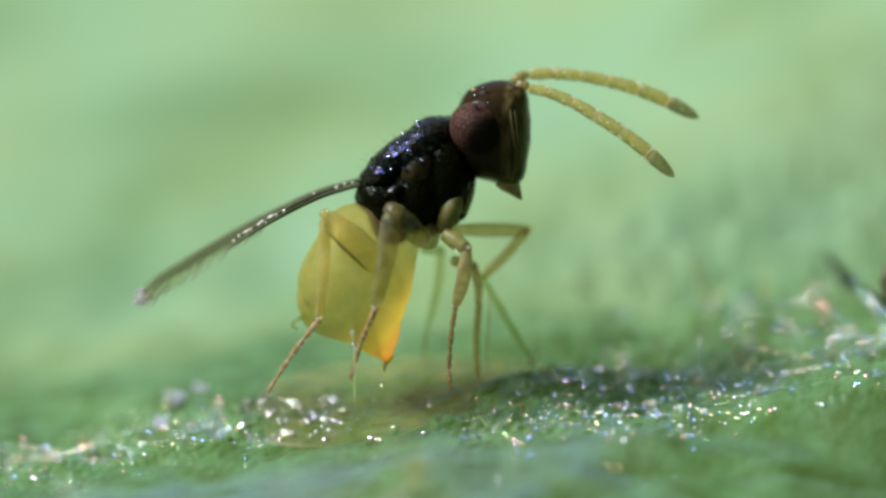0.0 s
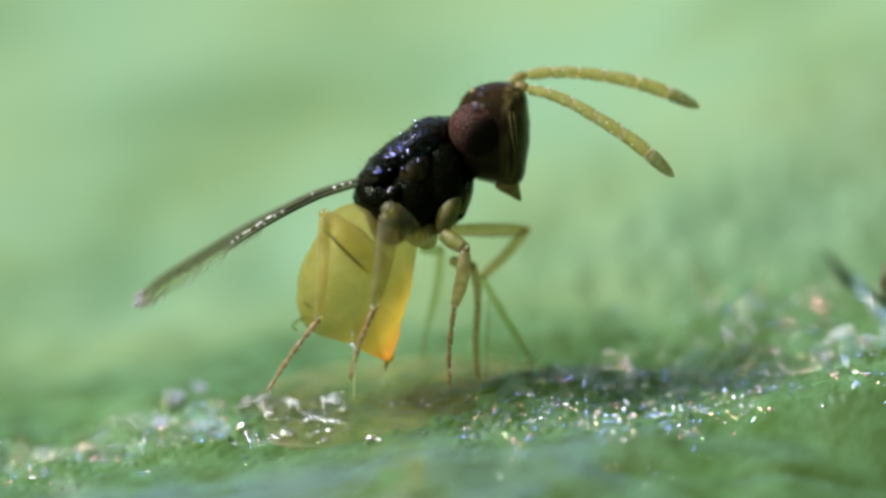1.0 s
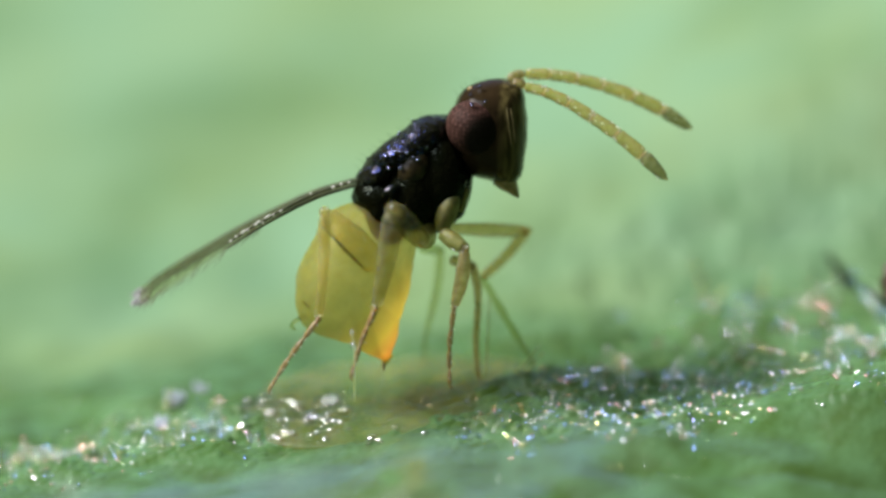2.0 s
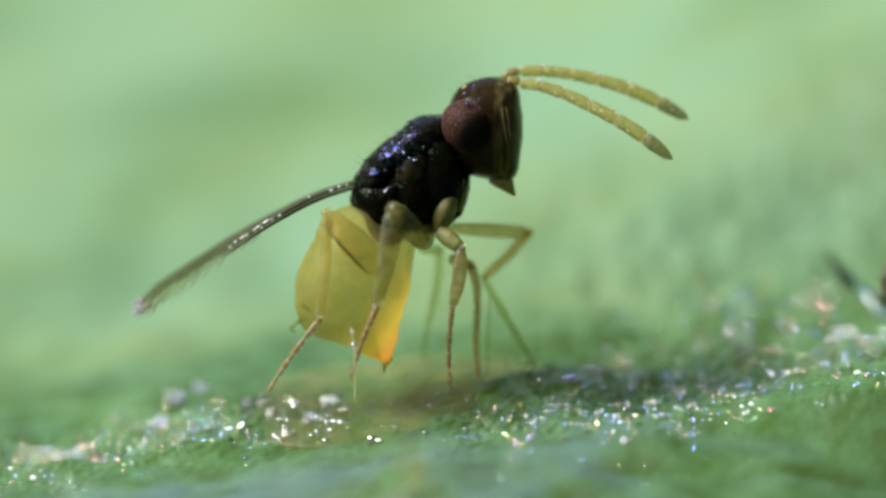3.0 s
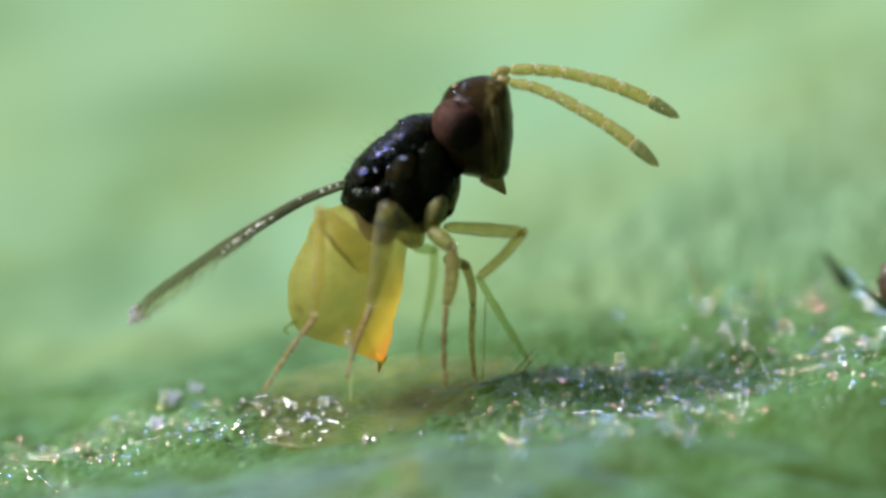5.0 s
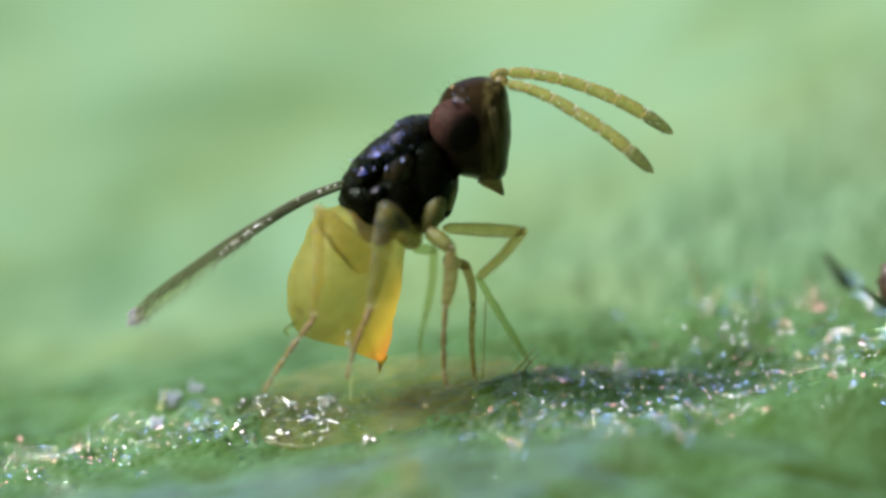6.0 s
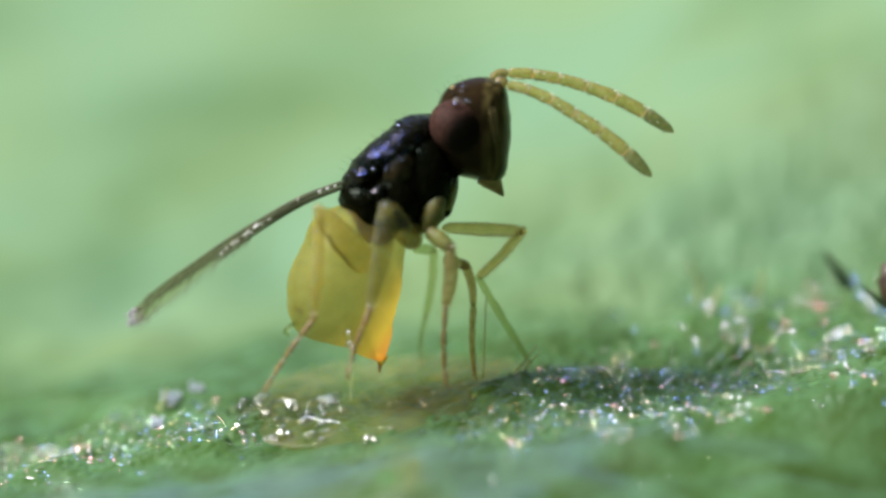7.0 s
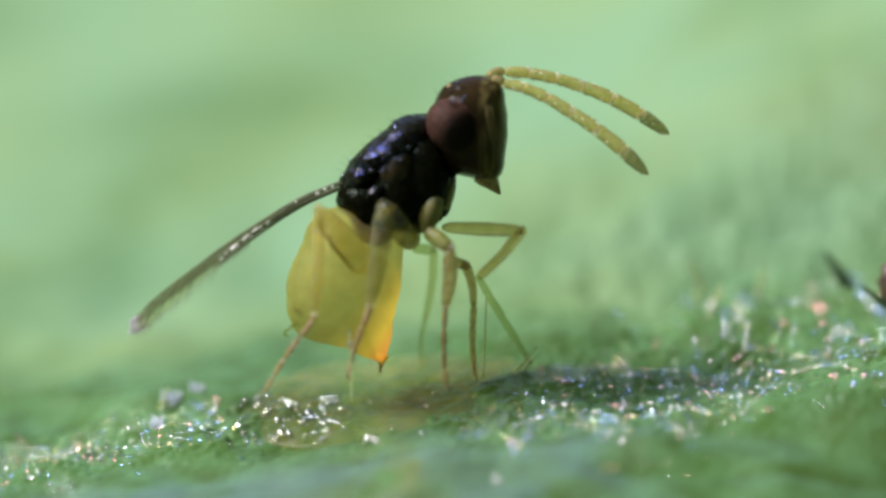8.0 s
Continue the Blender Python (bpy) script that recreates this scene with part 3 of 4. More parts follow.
def antenna(line, w0, w1, widths, label):
    pts = [sheet(a, b, w0 + (w1 - w0) * k / (len(line) - 1)) for k, (a, b) in enumerate(line)]
    root = part("antenna", tube([pts[0], (pts[0] + pts[1]) / 2 + UPV * 3 * U, pts[1]], [8, 9.5, 8], 10, 10), SCAPE, wasp, label, pts[0])
    for k in range(1, len(pts) - 1):
        a, b = pts[k], pts[k + 1]
        r0, r1 = widths[k], widths[k + 1]
        before, after = pts[k - 1], pts[min(k + 2, len(pts) - 1)]
        mid = (a + b) / 2 + ((a + b) / 2 - (before + after) / 2) * 0.10
        last = k == len(pts) - 2
        part("antenna_segment", tube([a, mid, b], [r0 * 0.95, r0 * 1.03, r0 * 0.97, (r0 + r1) / 2, r1 * 1.02, r1 * (0.72 if last else 1.0), r1 * (0.15 if last else 0.95)], 14, 12), ANTENNATIP if last else ANTENNA, root)
        if k > 1:
            d = (b - a).normalized()
            part("antenna_joint", tube([a - d * 2.2 * U, a, a + d * 2.2 * U], [r0 * 0.9, r0 * 1.02, r0 * 1.02, r0 * 0.9], 7, 12), RINGS, root)
            # A whitish bead paints the glint on top of each joint.
            part("antenna_glint", pillow(a + (UPV * r0 * 0.95 - FW * r0 * 0.5 + AX * random.uniform(-3, 3)) * U, oval(2.4, 1.8, 0, 8), 2.0, 10, 6), GLINT, root)
        for j in range(10):
            f = (j + random.random()) / 10
            ang = random.choice((random.uniform(0, 6.28), random.uniform(2.2, 4.1)))
            d = (b - a).normalized()
            s = d.cross(FW).normalized()
            o = s * math.cos(ang) + FW * math.sin(ang)
            p = a + (b - a) * f + o * along([r0, r1], f) * 0.8 * U + (mid - (a + b) / 2) * math.sin(math.pi * f)
            if not (last and f > 0.7):
                part("antenna_bristle", tube([p, p + (o * 3 + d * 4) * U, p + (o * 4 + d * 8) * U], [0.9, 0.8, 0.4], 4, 4), GLINT, root)
    return root


far_antenna = antenna([(878, 140), (908, 127), (952, 126), (1000, 131), (1048, 141), (1102, 157), (1155, 180), (1209, 211)], 18, 45, [8, 9, 10, 10.5, 11, 12, 12, 9], "segmented straw-coloured antenna")
near_antenna = antenna([(886, 146), (908, 149), (944, 155), (988, 171), (1031, 193), (1077, 219), (1126, 253), (1174, 294)], -22, -40, [8, 8, 9.5, 10.5, 11, 12, 12.5, 9], "segmented straw-coloured antenna bent lower")


def wings():
    made = []
    spine = [(628, 318), (545, 345), (470, 382), (400, 422), (330, 466), (275, 502), (234, 535)]
    root = sheet(615, 335)
    for s, drop, size, name in ((1, 0, 1.0, "forewing"), (-1, 0, 1.0, "forewing"), (-1, 9, 0.8, "hindwing"), (1, 9, 0.8, "hindwing")):
        line = curve([sheet(a, b) for a, b in spine], 40)
        line = line[:int(40 * (0.75 + 0.25 * size))] if size < 1 else line
        bm, grid = bmesh.new(), []
        n = len(line)
        for k, c in enumerate(line):
            f = k / (n - 1)
            half = size * (10 + 62 * math.sin(min(f * 1.12, 1) ** 1.5 * math.pi / 2)) * math.sqrt(max(1 - max((f - 0.72) / 0.28, 0) ** 2.4, 0.003))
            row = []
            for j in range(13):
                x = -1 + 2 * j / 12
                w = s * (12 + 44 * f) + half * x
                bend = drop + 0.045 * half * (x * x - 0.4) * 2 + (-w) * (0.06 + 0.14 * min(f * 1.4, 1) ** 2 if s < 0 else 0.05) + 1.2 * noise.noise((f * 9, x * 3, s))
                row.append(c + (FW * w - UPV * bend) * U)
            grid.append(row)
        verts = [[[bm.verts.new(p + UPV * h * U) for p in row] for row in grid] for h in (-0.8, 0.8)]
        for side in (0, 1):
            for a, b in zip(verts[side], verts[side][1:]):
                for j in range(12):
                    q = (a[j], a[j + 1], b[j + 1], b[j])
                    bm.faces.new(q if side else q[::-1])
        lo, hi = verts
        rim = [(k, 0) for k in range(n)] + [(n - 1, j) for j in range(1, 13)] + [(k, 12) for k in range(n - 2, -1, -1)] + [(0, j) for j in range(11, 0, -1)]
        for (k0, j0), (k1, j1) in zip(rim, rim[1:] + rim[:1]):
            bm.faces.new((lo[k0][j0], lo[k1][j1], hi[k1][j1], hi[k0][j0]))
        wing = part(name, bm, WING, wasp, "clear narrow wing folded back", root)
        edge = 0 if s < 0 else 12
        upto = int(n * (0.62 if s < 0 else 0.97))
        part("marginal_vein", tube([grid[k][edge] for k in range(0, upto, 3)], [1.8, 2.4, 2.8, 2.6, 1.2] if s < 0 else [3.6, 4.2, 4.4, 4.0, 2.0], 30, 8), VEIN, wing)
        if s < 0 and not drop:
            # Whitish ovals stand for the glints along the vein.
            for f in (0.05, 0.08, 0.11, 0.19, 0.31, 0.34, 0.36, 0.38, 0.395, 0.41, 0.43, 0.46, 0.48, 0.51):
                p = grid[int(n * f)][edge] + AX * random.uniform(-4, 4) * U
                part("vein_glint", pillow(p + (UPV * random.uniform(-2, 3) - FW * 2) * U, oval(2 + 7 * random.random() ** 2, random.uniform(1.5, 3.0), 32), 3, 12, 8), GLINT, wing)
        bm = bmesh.new()
        tip = bmesh.new()
        for k in range(int(n * 0.40), n):
            for j in ((0, 12) if k < n - 2 else range(13)):
                for m in range(4 if k < n - 2 else 3):
                    p = grid[k][j] + AX * random.uniform(-5, 5) * U
                    reach = random.uniform(18, 36) if k < n - 2 else random.uniform(10, 20)
                    out = (FW * (0.7 if j > 6 else -0.7) * (1 if k < n - 1 else 0.4) - AX * random.uniform(0.4, 0.8) - UPV * random.uniform(0.3, 1.3)).normalized()
                    tube([p, p + out * reach * 0.5 * U, p + out * reach * U - UPV * U], [0.8, 0.6, 0.3], 4, 4, bm=bm if k < n - 2 else tip)
        part("fringe", bm, FRINGE, wing, "fine dark hair fringe")
        part("tip_fringe", tip, TIPFRINGE, wing, "pale shining hair fringe")
        made.append(wing)
    return made


all_wings = wings()

# Legs: hip, knee, ankle and foot as (across, down, beyond), then the half widths of femur, tibia and tarsus.
LEGS = {
    "hind_near": ((662, 478, -74), (568, 376, -104), (556, 566, -104), (466, 692, -92), (24, 27, 14), (11, 10, 8), (5.5, 5, 4.5, 3), PALE),
    "middle_near": ((742, 436, -70), (688, 372, -112), (656, 548, -112), (612, 668, -96), (14, 22, 20), (17, 20, 15, 9), (6, 5, 4.5, 3.5), GREYSTRAW),
    "fore_near": ((764, 408, -62), (804, 440, -88), (790, 545, -88), (787, 682, -70), (13, 16, 11), (9, 13, 12, 7), (5, 5, 4.5, 4), TANLEG),
    "fore_far": ((786, 404, 44), (926, 412, 92), (846, 492, 92), (934, 640, 82), (9, 13, 11), (10, 9, 8), (6, 7.5, 7, 4), STRAW),
    "middle_far": ((784, 458, 50), (823, 470, 60), (836, 540, 70), (838, 668, 60), (9, 10, 9), (9, 8, 7, 6), (6, 6, 5, 4), TANLEG),
    "hind_far": ((735, 440, 60), (768, 442, 130), (752, 560, 150), (742, 640, 150), (9, 10, 8), (8, 7, 6), (5, 4, 4, 3), OLIVE),
}
limbs = {}
for leg_name, (hip, knee, ankle, foot, wide_f, wide_t, wide_s, mat) in LEGS.items():
    h, k, a, f = (sheet(*p) for p in (hip, knee, ankle, foot))
    side = "translucent straw-coloured leg segment"
    if leg_name == "hind_near":
        groove = [p + (AX * -14 - UPV * 16 - FW * 18) * U for p in (k * 0.92 + h * 0.08, (h + k) / 2, h * 0.85 + k * 0.15)]
    bend = (a - k).normalized().cross(FW) * 4 * U
    femur = part("femur", tube([h, (h + k) / 2, k], wide_f, 14, 12), COXA if leg_name == "fore_near" else mat, wasp, side, h)
    if leg_name == "hind_near":
        part("femur_edge", tube(groove, [1.0, 1.8, 2.0, 1.0], 14, 8), GROOVE, femur, "dark lower edge of the thigh")
    part("knee", pillow(k, oval(wide_t[0] * 0.95, wide_t[0] * 0.95), wide_t[0] * 0.95, 16, 10), mat, femur)
    tibia = part("tibia", tube([k, (k + a) / 2 + bend, a], wide_t, 16, 12), mat, wasp, side, k)
    part("ankle", pillow(a, oval(wide_s[0], wide_s[0]), wide_s[0], 16, 10), TARSUS if leg_name.endswith("near") else OLIVE, tibia)
    steps = [along(wide_s, j / 15) * (1.0 if j % 4 else 0.55 if leg_name.endswith("near") else 0.85) for j in range(16)]
    tarsus = part("tarsus", tube([a, (a + f) / 2 - bend, f], steps, 31, 10), TARSUS if leg_name.endswith("near") else TANLEG if leg_name == "middle_far" else OLIVE, wasp, "jointed brownish foot", a)
    part("claw", tube([f, f + (AX * 5 - UPV * 4) * U], [steps[-1] * 0.8, 1.5], 5, 6), TARSUS, tarsus)
    # Whitish dots paint the glints at knees, ankles and along the foot.
    if leg_name.endswith("near"):
        for ob, c in ((femur, k), (tibia, a)):
            for spot in range(2):
                off = (AX * random.uniform(-5, 5) + UPV * random.uniform(2, 7) - FW * wide_t[0] * 0.9) * U
                part("bristle", pillow(c + off, oval(1.9, 1.4, 0, 8), 1.4, 10, 6), GLINT, ob)
        for j in range(9):
            c = a + (f - a) * (j + 0.6) / 9.5 + (AX * random.uniform(-3, 3) - FW * 5) * U
            part("bristle", pillow(c, oval(1.5, 1.2, 0, 8), 1.2, 8, 6), GLINT, tarsus)
    # Clear beads added for the glints along the thigh's lower edge.
    if leg_name == "fore_near":
        for c, d, r in ((784, 440, 3.6), (800, 444, 3.0), (809, 434, 4.2)):
            part("droplet", pillow(sheet(c, d, -96), oval(r, r, 0, 8), r, 16, 10), HONEYDEW, femur, "clear bead for a glint under the thigh")
    limbs[leg_name] = (femur, tibia, tarsus)
for a, b, w, r in ((776, 374, -57, oval(19, 42, -20)), (780, 362, 40, oval(18, 36, -14))):
    part("fore_coxa", pillow(sheet(a, b, w), r, 24), COXA, wasp, "cream hip segment", sheet(a, b, w))
part("middle_coxa", pillow(sheet(732, 412, -40), oval(24, 32, 24), 28), SOFTCOXA, wasp, "yellowish hip segment", sheet(732, 412, -40))


# ---- the scale insect under the wasp ----
def scale_insect():
    cx, cy = -118.0, 10.0
    cz = ground_at(cx, cy)
    bm = bmesh.new()
    turns, rows = 220, 64
    loops = []
    for i in range(rows + 1):
        f = i / rows
        loop = []
        for j in range(turns):
            t = 2 * math.pi * j / turns
            edge = 1 + 0.035 * math.sin(3 * t + 1) + 0.02 * noise.noise((4 * math.cos(t), 4 * math.sin(t), 1))
            x, y = 285 * f * edge * math.cos(t), 195 * f * edge * math.sin(t)
            rise = 26 * max(1 - f ** 4, 0)
            rim = max(0, 1 - abs(f - 0.84) / 0.26) * (0.35 + 0.65 * max(0, math.cos(t - 4.1)))
            fold = 4 * noise.noise((x / 45, y / 30, 2)) + 2 * noise.noise((x / 17, y / 13, 5)) + 2 * math.sin(x / 17 + 2 * noise.noise((x / 80, y / 80, 0)))
            fold += rim * (11 * noise.noise((x / 30, y / 19, 8)) + 5 * noise.noise((x / 11, y / 11, 3)))
            z = cz + 0.125 * x + 5 + rise + fold * min(1, 2.2 * (1 - f) + 0.15)
            loop.append(bm.verts.new(Vector((cx + x, cy + y, z)) * U) if i or j == 0 else loop[0])
        loops.append(loop)
    for j in range(turns):
        bm.faces.new((loops[0][0], loops[1][j], loops[1][(j + 1) % turns]))
    for a, b in zip(loops[1:], loops[2:]):
        for j in range(turns):
            bm.faces.new((a[j], b[j], b[(j + 1) % turns], a[(j + 1) % turns]))
    low = [bm.verts.new(v.co - Vector((0, 0, 40)) * U) for v in loops[-1]]
    for j in range(turns):
        bm.faces.new((loops[-1][j], low[j], low[(j + 1) % turns], loops[-1][(j + 1) % turns]))
    bm.faces.new(low[::-1])
    host = part("scale_insect", bm, SCALE, None, "", Vector((cx, cy, cz)) * U)
    tagged(host, "flat translucent yellow-green scale insect stuck to the leaf", "scale insect")
    rnd = random.Random(8)

    def top(a, b):
        """The place on the scale's back that lies on one line of sight."""
        ways = np.arange(-320.0, 260.0, 3.0)
        line = np.array(sheet(a, b) / U)[None] + np.array(FW)[None] * ways[:, None]
        x, y = line[:, 0] - cx, line[:, 1] - cy
        f = np.minimum(np.hypot(x / 285, y / 195), 1.1)
        high = np.maximum(cz + 0.125 * x + 5 + 26 * np.clip(1 - f ** 4, 0, 1), leaf_height(line[:, 0], line[:, 1]))
        under = np.nonzero(line[:, 2] <= high)[0]
        if len(under):
            return Vector(line[under[0]])
        return Vector((cx, cy - 150, cz))

    # Long wet ridges and round beads of honeydew, most of them near the rear rim.
    for a, b, reach, r in ((497, 713, 26, 4.5), (572, 711, 30, 6.5), (548, 742, 20, 6), (500, 772, 18, 7), (580, 748, 22, 5), (655, 779, 14, 5)):
        steps = [top(a + reach * d, b + 5 * d * d + (7 if d < -0.8 else 0)) + Vector((0, 0, 0.3 * r)) for d in (-1, -0.5, 0, 0.5, 1)]
        part("honeydew_ridge", tube([p * U for p in steps], [r * 0.7, r, r * 1.1, r * 0.9, r * 0.4], 22, 12), HONEYDEW, host)
    for a, b, r in ((430, 715, 9), (422, 724, 6), (455, 712, 10), (458, 724, 11), (511, 727, 9), (523, 728, 6), (545, 738, 11), (538, 751, 9), (561, 744, 8), (571, 751, 7), (598, 700, 4),
                    (448, 773, 6), (497, 770, 12), (486, 779, 6), (511, 771, 7), (650, 781, 11), (663, 783, 5), (653, 713, 5), (688, 718, 6), (708, 716, 4), (752, 722, 7), (822, 704, 4), (836, 708, 5)):
        part("wax_bead", pillow((top(a, b) + Vector((0, 0, 0.3 * r))) * U, oval(r * 1.1, r * 0.9, 20, 8), r * 0.9, 24, 14, rough=0.12, seed=a), HONEYDEW, host)
    for k in range(84):
        if k < 54:
            a, b = 408 + 200 * rnd.random(), rnd.uniform(702, 790)
            r = rnd.choice((2.5, 3, 4, 5, 6, 8, 10))
        else:
            a, b = rnd.uniform(590, 900), rnd.uniform(680, 770)
            r = rnd.choice((2, 2.5, 3, 4, 5))
        p = top(a, b)
        if math.hypot((p.x - cx) / 285, (p.y - cy) / 195) > 1.22:
            continue
        sunk = -0.35 * r if k < 54 else 0.25 * r
        part("wax_bead", pillow((p + Vector((0, 0, sunk))) * U, oval(r * rnd.uniform(1, 1.7), r * 0.9, rnd.uniform(-25, 25), 8), r, 24, 14, rough=0.25 if k < 54 else 0.1, seed=k), HONEYDEW, host)


scale_insect()


# ---- beads and hairs on the leaf ----
def glint_beads():
    """Lens-shaped beads added for the leaf's glints, turned to mirror the lamps to the lens: the largest as parts of
    the leaf, the finest joined.
    """
    rnd = np.random.RandomState(23)
    count = 30000
    x = rnd.uniform(-850, 850, count)
    wide = rnd.rand(count)
    y = np.where(wide < 0.74, rnd.normal(-75 + 25 * (x < -250) - 15 * (x > 0), 70 + 22 * (x > 0), count), np.where(wide < 0.88, rnd.uniform(-60, 360, count), rnd.uniform(-400, -200, count)))
    clump = 0.25 * swell(x, y, 85, 1) + 0.3 * swell(x, y, 34, 3)
    clump += 0.35 * np.exp(-((x + 740) / 110) ** 2) * (y < 0) + 0.55 * np.exp(-((x + 400) / 120) ** 2) * (y > -90) + 0.35 * (x < -250) * (np.abs(y + 60) < 80)
    clump += 0.75 * np.exp(-((x - 300) / 250) ** 2) * (y < 60) + 0.42 * (x > 420) * (y > -60) + 0.2 * (x > 250) * (np.abs(y - 60) < 70) + 0.08 * (x > 150) * (y > 120)
    clump -= 0.9 * (y > 60) * (x < 150) + 0.5 * (y < -230) + 0.5 * (np.abs(x + 150) < 160)
    keep = clump > rnd.uniform(0.0, 2.2, count)
    keep &= ((x + 118) / 285) ** 2 + ((y - 10) / 195) ** 2 > 1
    x, y = x[keep], y[keep]
    plots = np.floor(x / 10).astype(int) * 1000 + np.floor(y / 19).astype(int)
    first = np.sort(np.unique(plots, return_index=True)[1])
    x, y = x[first], y[first]
    r = np.clip(rnd.lognormal(0.97, 0.36, len(x)), 1.6, 4.8)
    r = r * (1 + 0.5 * np.clip((y - 40) / 160, 0, 1)) * (1 + 0.35 * np.exp(-((x + 405) / 80) ** 2 - (y / 70) ** 2)) * np.where(x < -250, 0.86, 1.0)
    z = leaf_height(x, y) + 0.6 * r
    # Faces lean halfway between lamps and lens, with some scatter, to glint.
    face = np.array([-0.42, -0.56, 0.71]) + rnd.normal(0, 0.17, (len(x), 3))
    face /= np.linalg.norm(face, axis=1)[:, None]
    side = np.cross(face, [1.0, 0, 0])
    side /= np.linalg.norm(side, axis=1)[:, None]
    turn = np.stack([np.cross(side, face), side, face], -1)
    order = np.argsort(-r)
    large, fine = order[:290], order[290:7000]
    shapes = []
    for k in range(6):
        bm = bmesh.new()
        bmesh.ops.create_uvsphere(bm, u_segments=12, v_segments=8, radius=1.0)
        for v in bm.verts:
            bump = 1 + 0.12 * noise.noise(v.co * 1.3 + Vector((5.0 * k, 0, 0)))
            v.co = Vector((v.co.x * bump, v.co.y * bump * 0.85, v.co.z * 0.36)) * U
        me = bpy.data.meshes.new("honeydew_bead")
        bmesh.ops.recalc_face_normals(bm, faces=bm.faces)
        bm.to_mesh(me)
        bm.free()
        me.materials.append(GLINTBEAD)
        me.shade_smooth()
        shapes.append(me)
    base = np.array([v.co[:] for v in shapes[0].vertices])
    faces = [list(p.vertices) for p in shapes[0].polygons]
    leaf = bpy.data.objects["ground"]
    for k in large:
        ob = new("honeydew_bead", shapes[k % 6])
        ob.parent = leaf
        ob.matrix_basis = Matrix.LocRotScale(Vector((x[k], y[k], z[k])) * U, Matrix(turn[k].tolist()), (r[k],) * 3)
    pts = (np.einsum("nij,vj->nvi", turn[fine], base) * r[fine, None, None] + np.stack([x[fine], y[fine], z[fine]], -1)[:, None] * U).reshape(-1, 3)
    joined = [[i + k * len(base) for i in f] for k in range(len(fine)) for f in faces]
    me = bpy.data.meshes.new("fine_honeydew")
    me.from_pydata(pts.tolist(), [], joined)
    me.shade_smooth()
    me.materials.append(GLINTBEAD)
    tagged(new("fine_honeydew", me), "fine clear beads added for glints over the leaf", "droplets", kind="stuff")


glint_beads()


def leaf_hair(points, radii, dark=False):
    base = Vector(points[0])
    ob = part("leaf_hair", tube(points, radii, 16, 8), DARKHAIR if dark else HAIR, None, "", base)
    tagged(ob, "dark pointed leaf hair" if dark else "thin pale leaf hair", "leaf hair", "hairs on the leaf")


def on_leaf(x, y):
    return Vector((x, y, ground_at(x, y))) * U


def hair_from(x, y, lean, tip, radii, dark=False):
    p = on_leaf(x, y) - Vector((0, 0, 6)) * U
    leaf_hair([p, p + Vector(lean) * U, p + Vector(tip) * U], radii, dark)


hair_from(724, 310, (-14, 0, 24), (-48, 0, 78), (15, 13, 4), True)
hair_from(818, 120, (-30, 0, 36), (-82, 0, 82), (8, 7, 2), True)
fleck = part("brown_fleck", pillow(sheet(1582, 506, 150), oval(26, 44, 10), 26, 24, 14, rough=0.3), BROWN, None, "", sheet(1582, 548, 150))
tagged(fleck, "dark brown dry fleck clinging among leaf hairs", "debris")
hair_from(800, 250, (4, 0, 40), (2, 0, 96), (9, 8, 3), True)
hair_from(118, -6, (22, 4, 26), (48, 8, 58), (2.2, 2, 1))
hair_from(132, 0, (18, 4, 22), (40, 8, 46), (2, 1.8, 0.8))
def gland_hair():
    foot, top = sheet(619, 690, -100), sheet(615, 588, -118)
    ob = part("gland_hair", tube([foot - UPV * 20 * U, (foot + top) / 2 + AX * 2 * U, top], [1.2, 0.9, 0.8], 14, 8), HAIR, None, "", foot)
    tagged(ob, "thin clear gland hair with two sticky beads", "leaf hair", "hairs on the leaf")
    part("bead", pillow(top, oval(4, 5), 4, 16, 10), HONEYDEW, ob)
    part("bead", pillow(sheet(617, 611, -114), oval(6, 8), 6, 16, 10), HONEYDEW, ob)


gland_hair()
thread_foot = sheet(852, 672, 60)
leaf_hair([thread_foot, sheet(855, 600, 62), sheet(858, 520, 64)], (1.8, 1.5, 1.0))
hair_from(452, 330, (4, 0, 40), (-14, 0, 84), (7, 6, 2))
hair_from(472, 240, (8, 0, 26), (22, 0, 60), (6, 5, 2))
hair_from(560, 300, (4, 0, 36), (10, 0, 70), (6, 5, 2))
hair_from(-505, 40, (4, 4, 20), (14, 6, 52), (3, 2.5, 1))


def wax_tuft(x, y, tall, wide):
    """Strands of pale wax standing together on the leaf."""
    foot = on_leaf(x, y)
    ob = thing("wax_tuft", foot, "tuft of pale bluish wax strands on the leaf", "wax tuft", "wax tufts on the leaf")
    rnd = random.Random(int(x) + 7)
    for k in range(15):
        o = Vector((rnd.uniform(-wide, wide), rnd.uniform(-wide, wide), -5))
        d = Vector((rnd.uniform(-0.2, 0.5), rnd.uniform(-0.2, 0.2), 1)) * tall * rnd.uniform(0.4, 1)
        part("wax_strand", tube([foot + o * U, foot + (o + d * 0.6) * U, foot + (o + d) * U], [1.6, 2.6, 2.2, 1], 10, 8), WAXWHITE, ob)


wax_tuft(-492, 60, 46, 16)
wax_tuft(-512, -20, 24, 12)
wax_tuft(-440, 110, 22, 14)


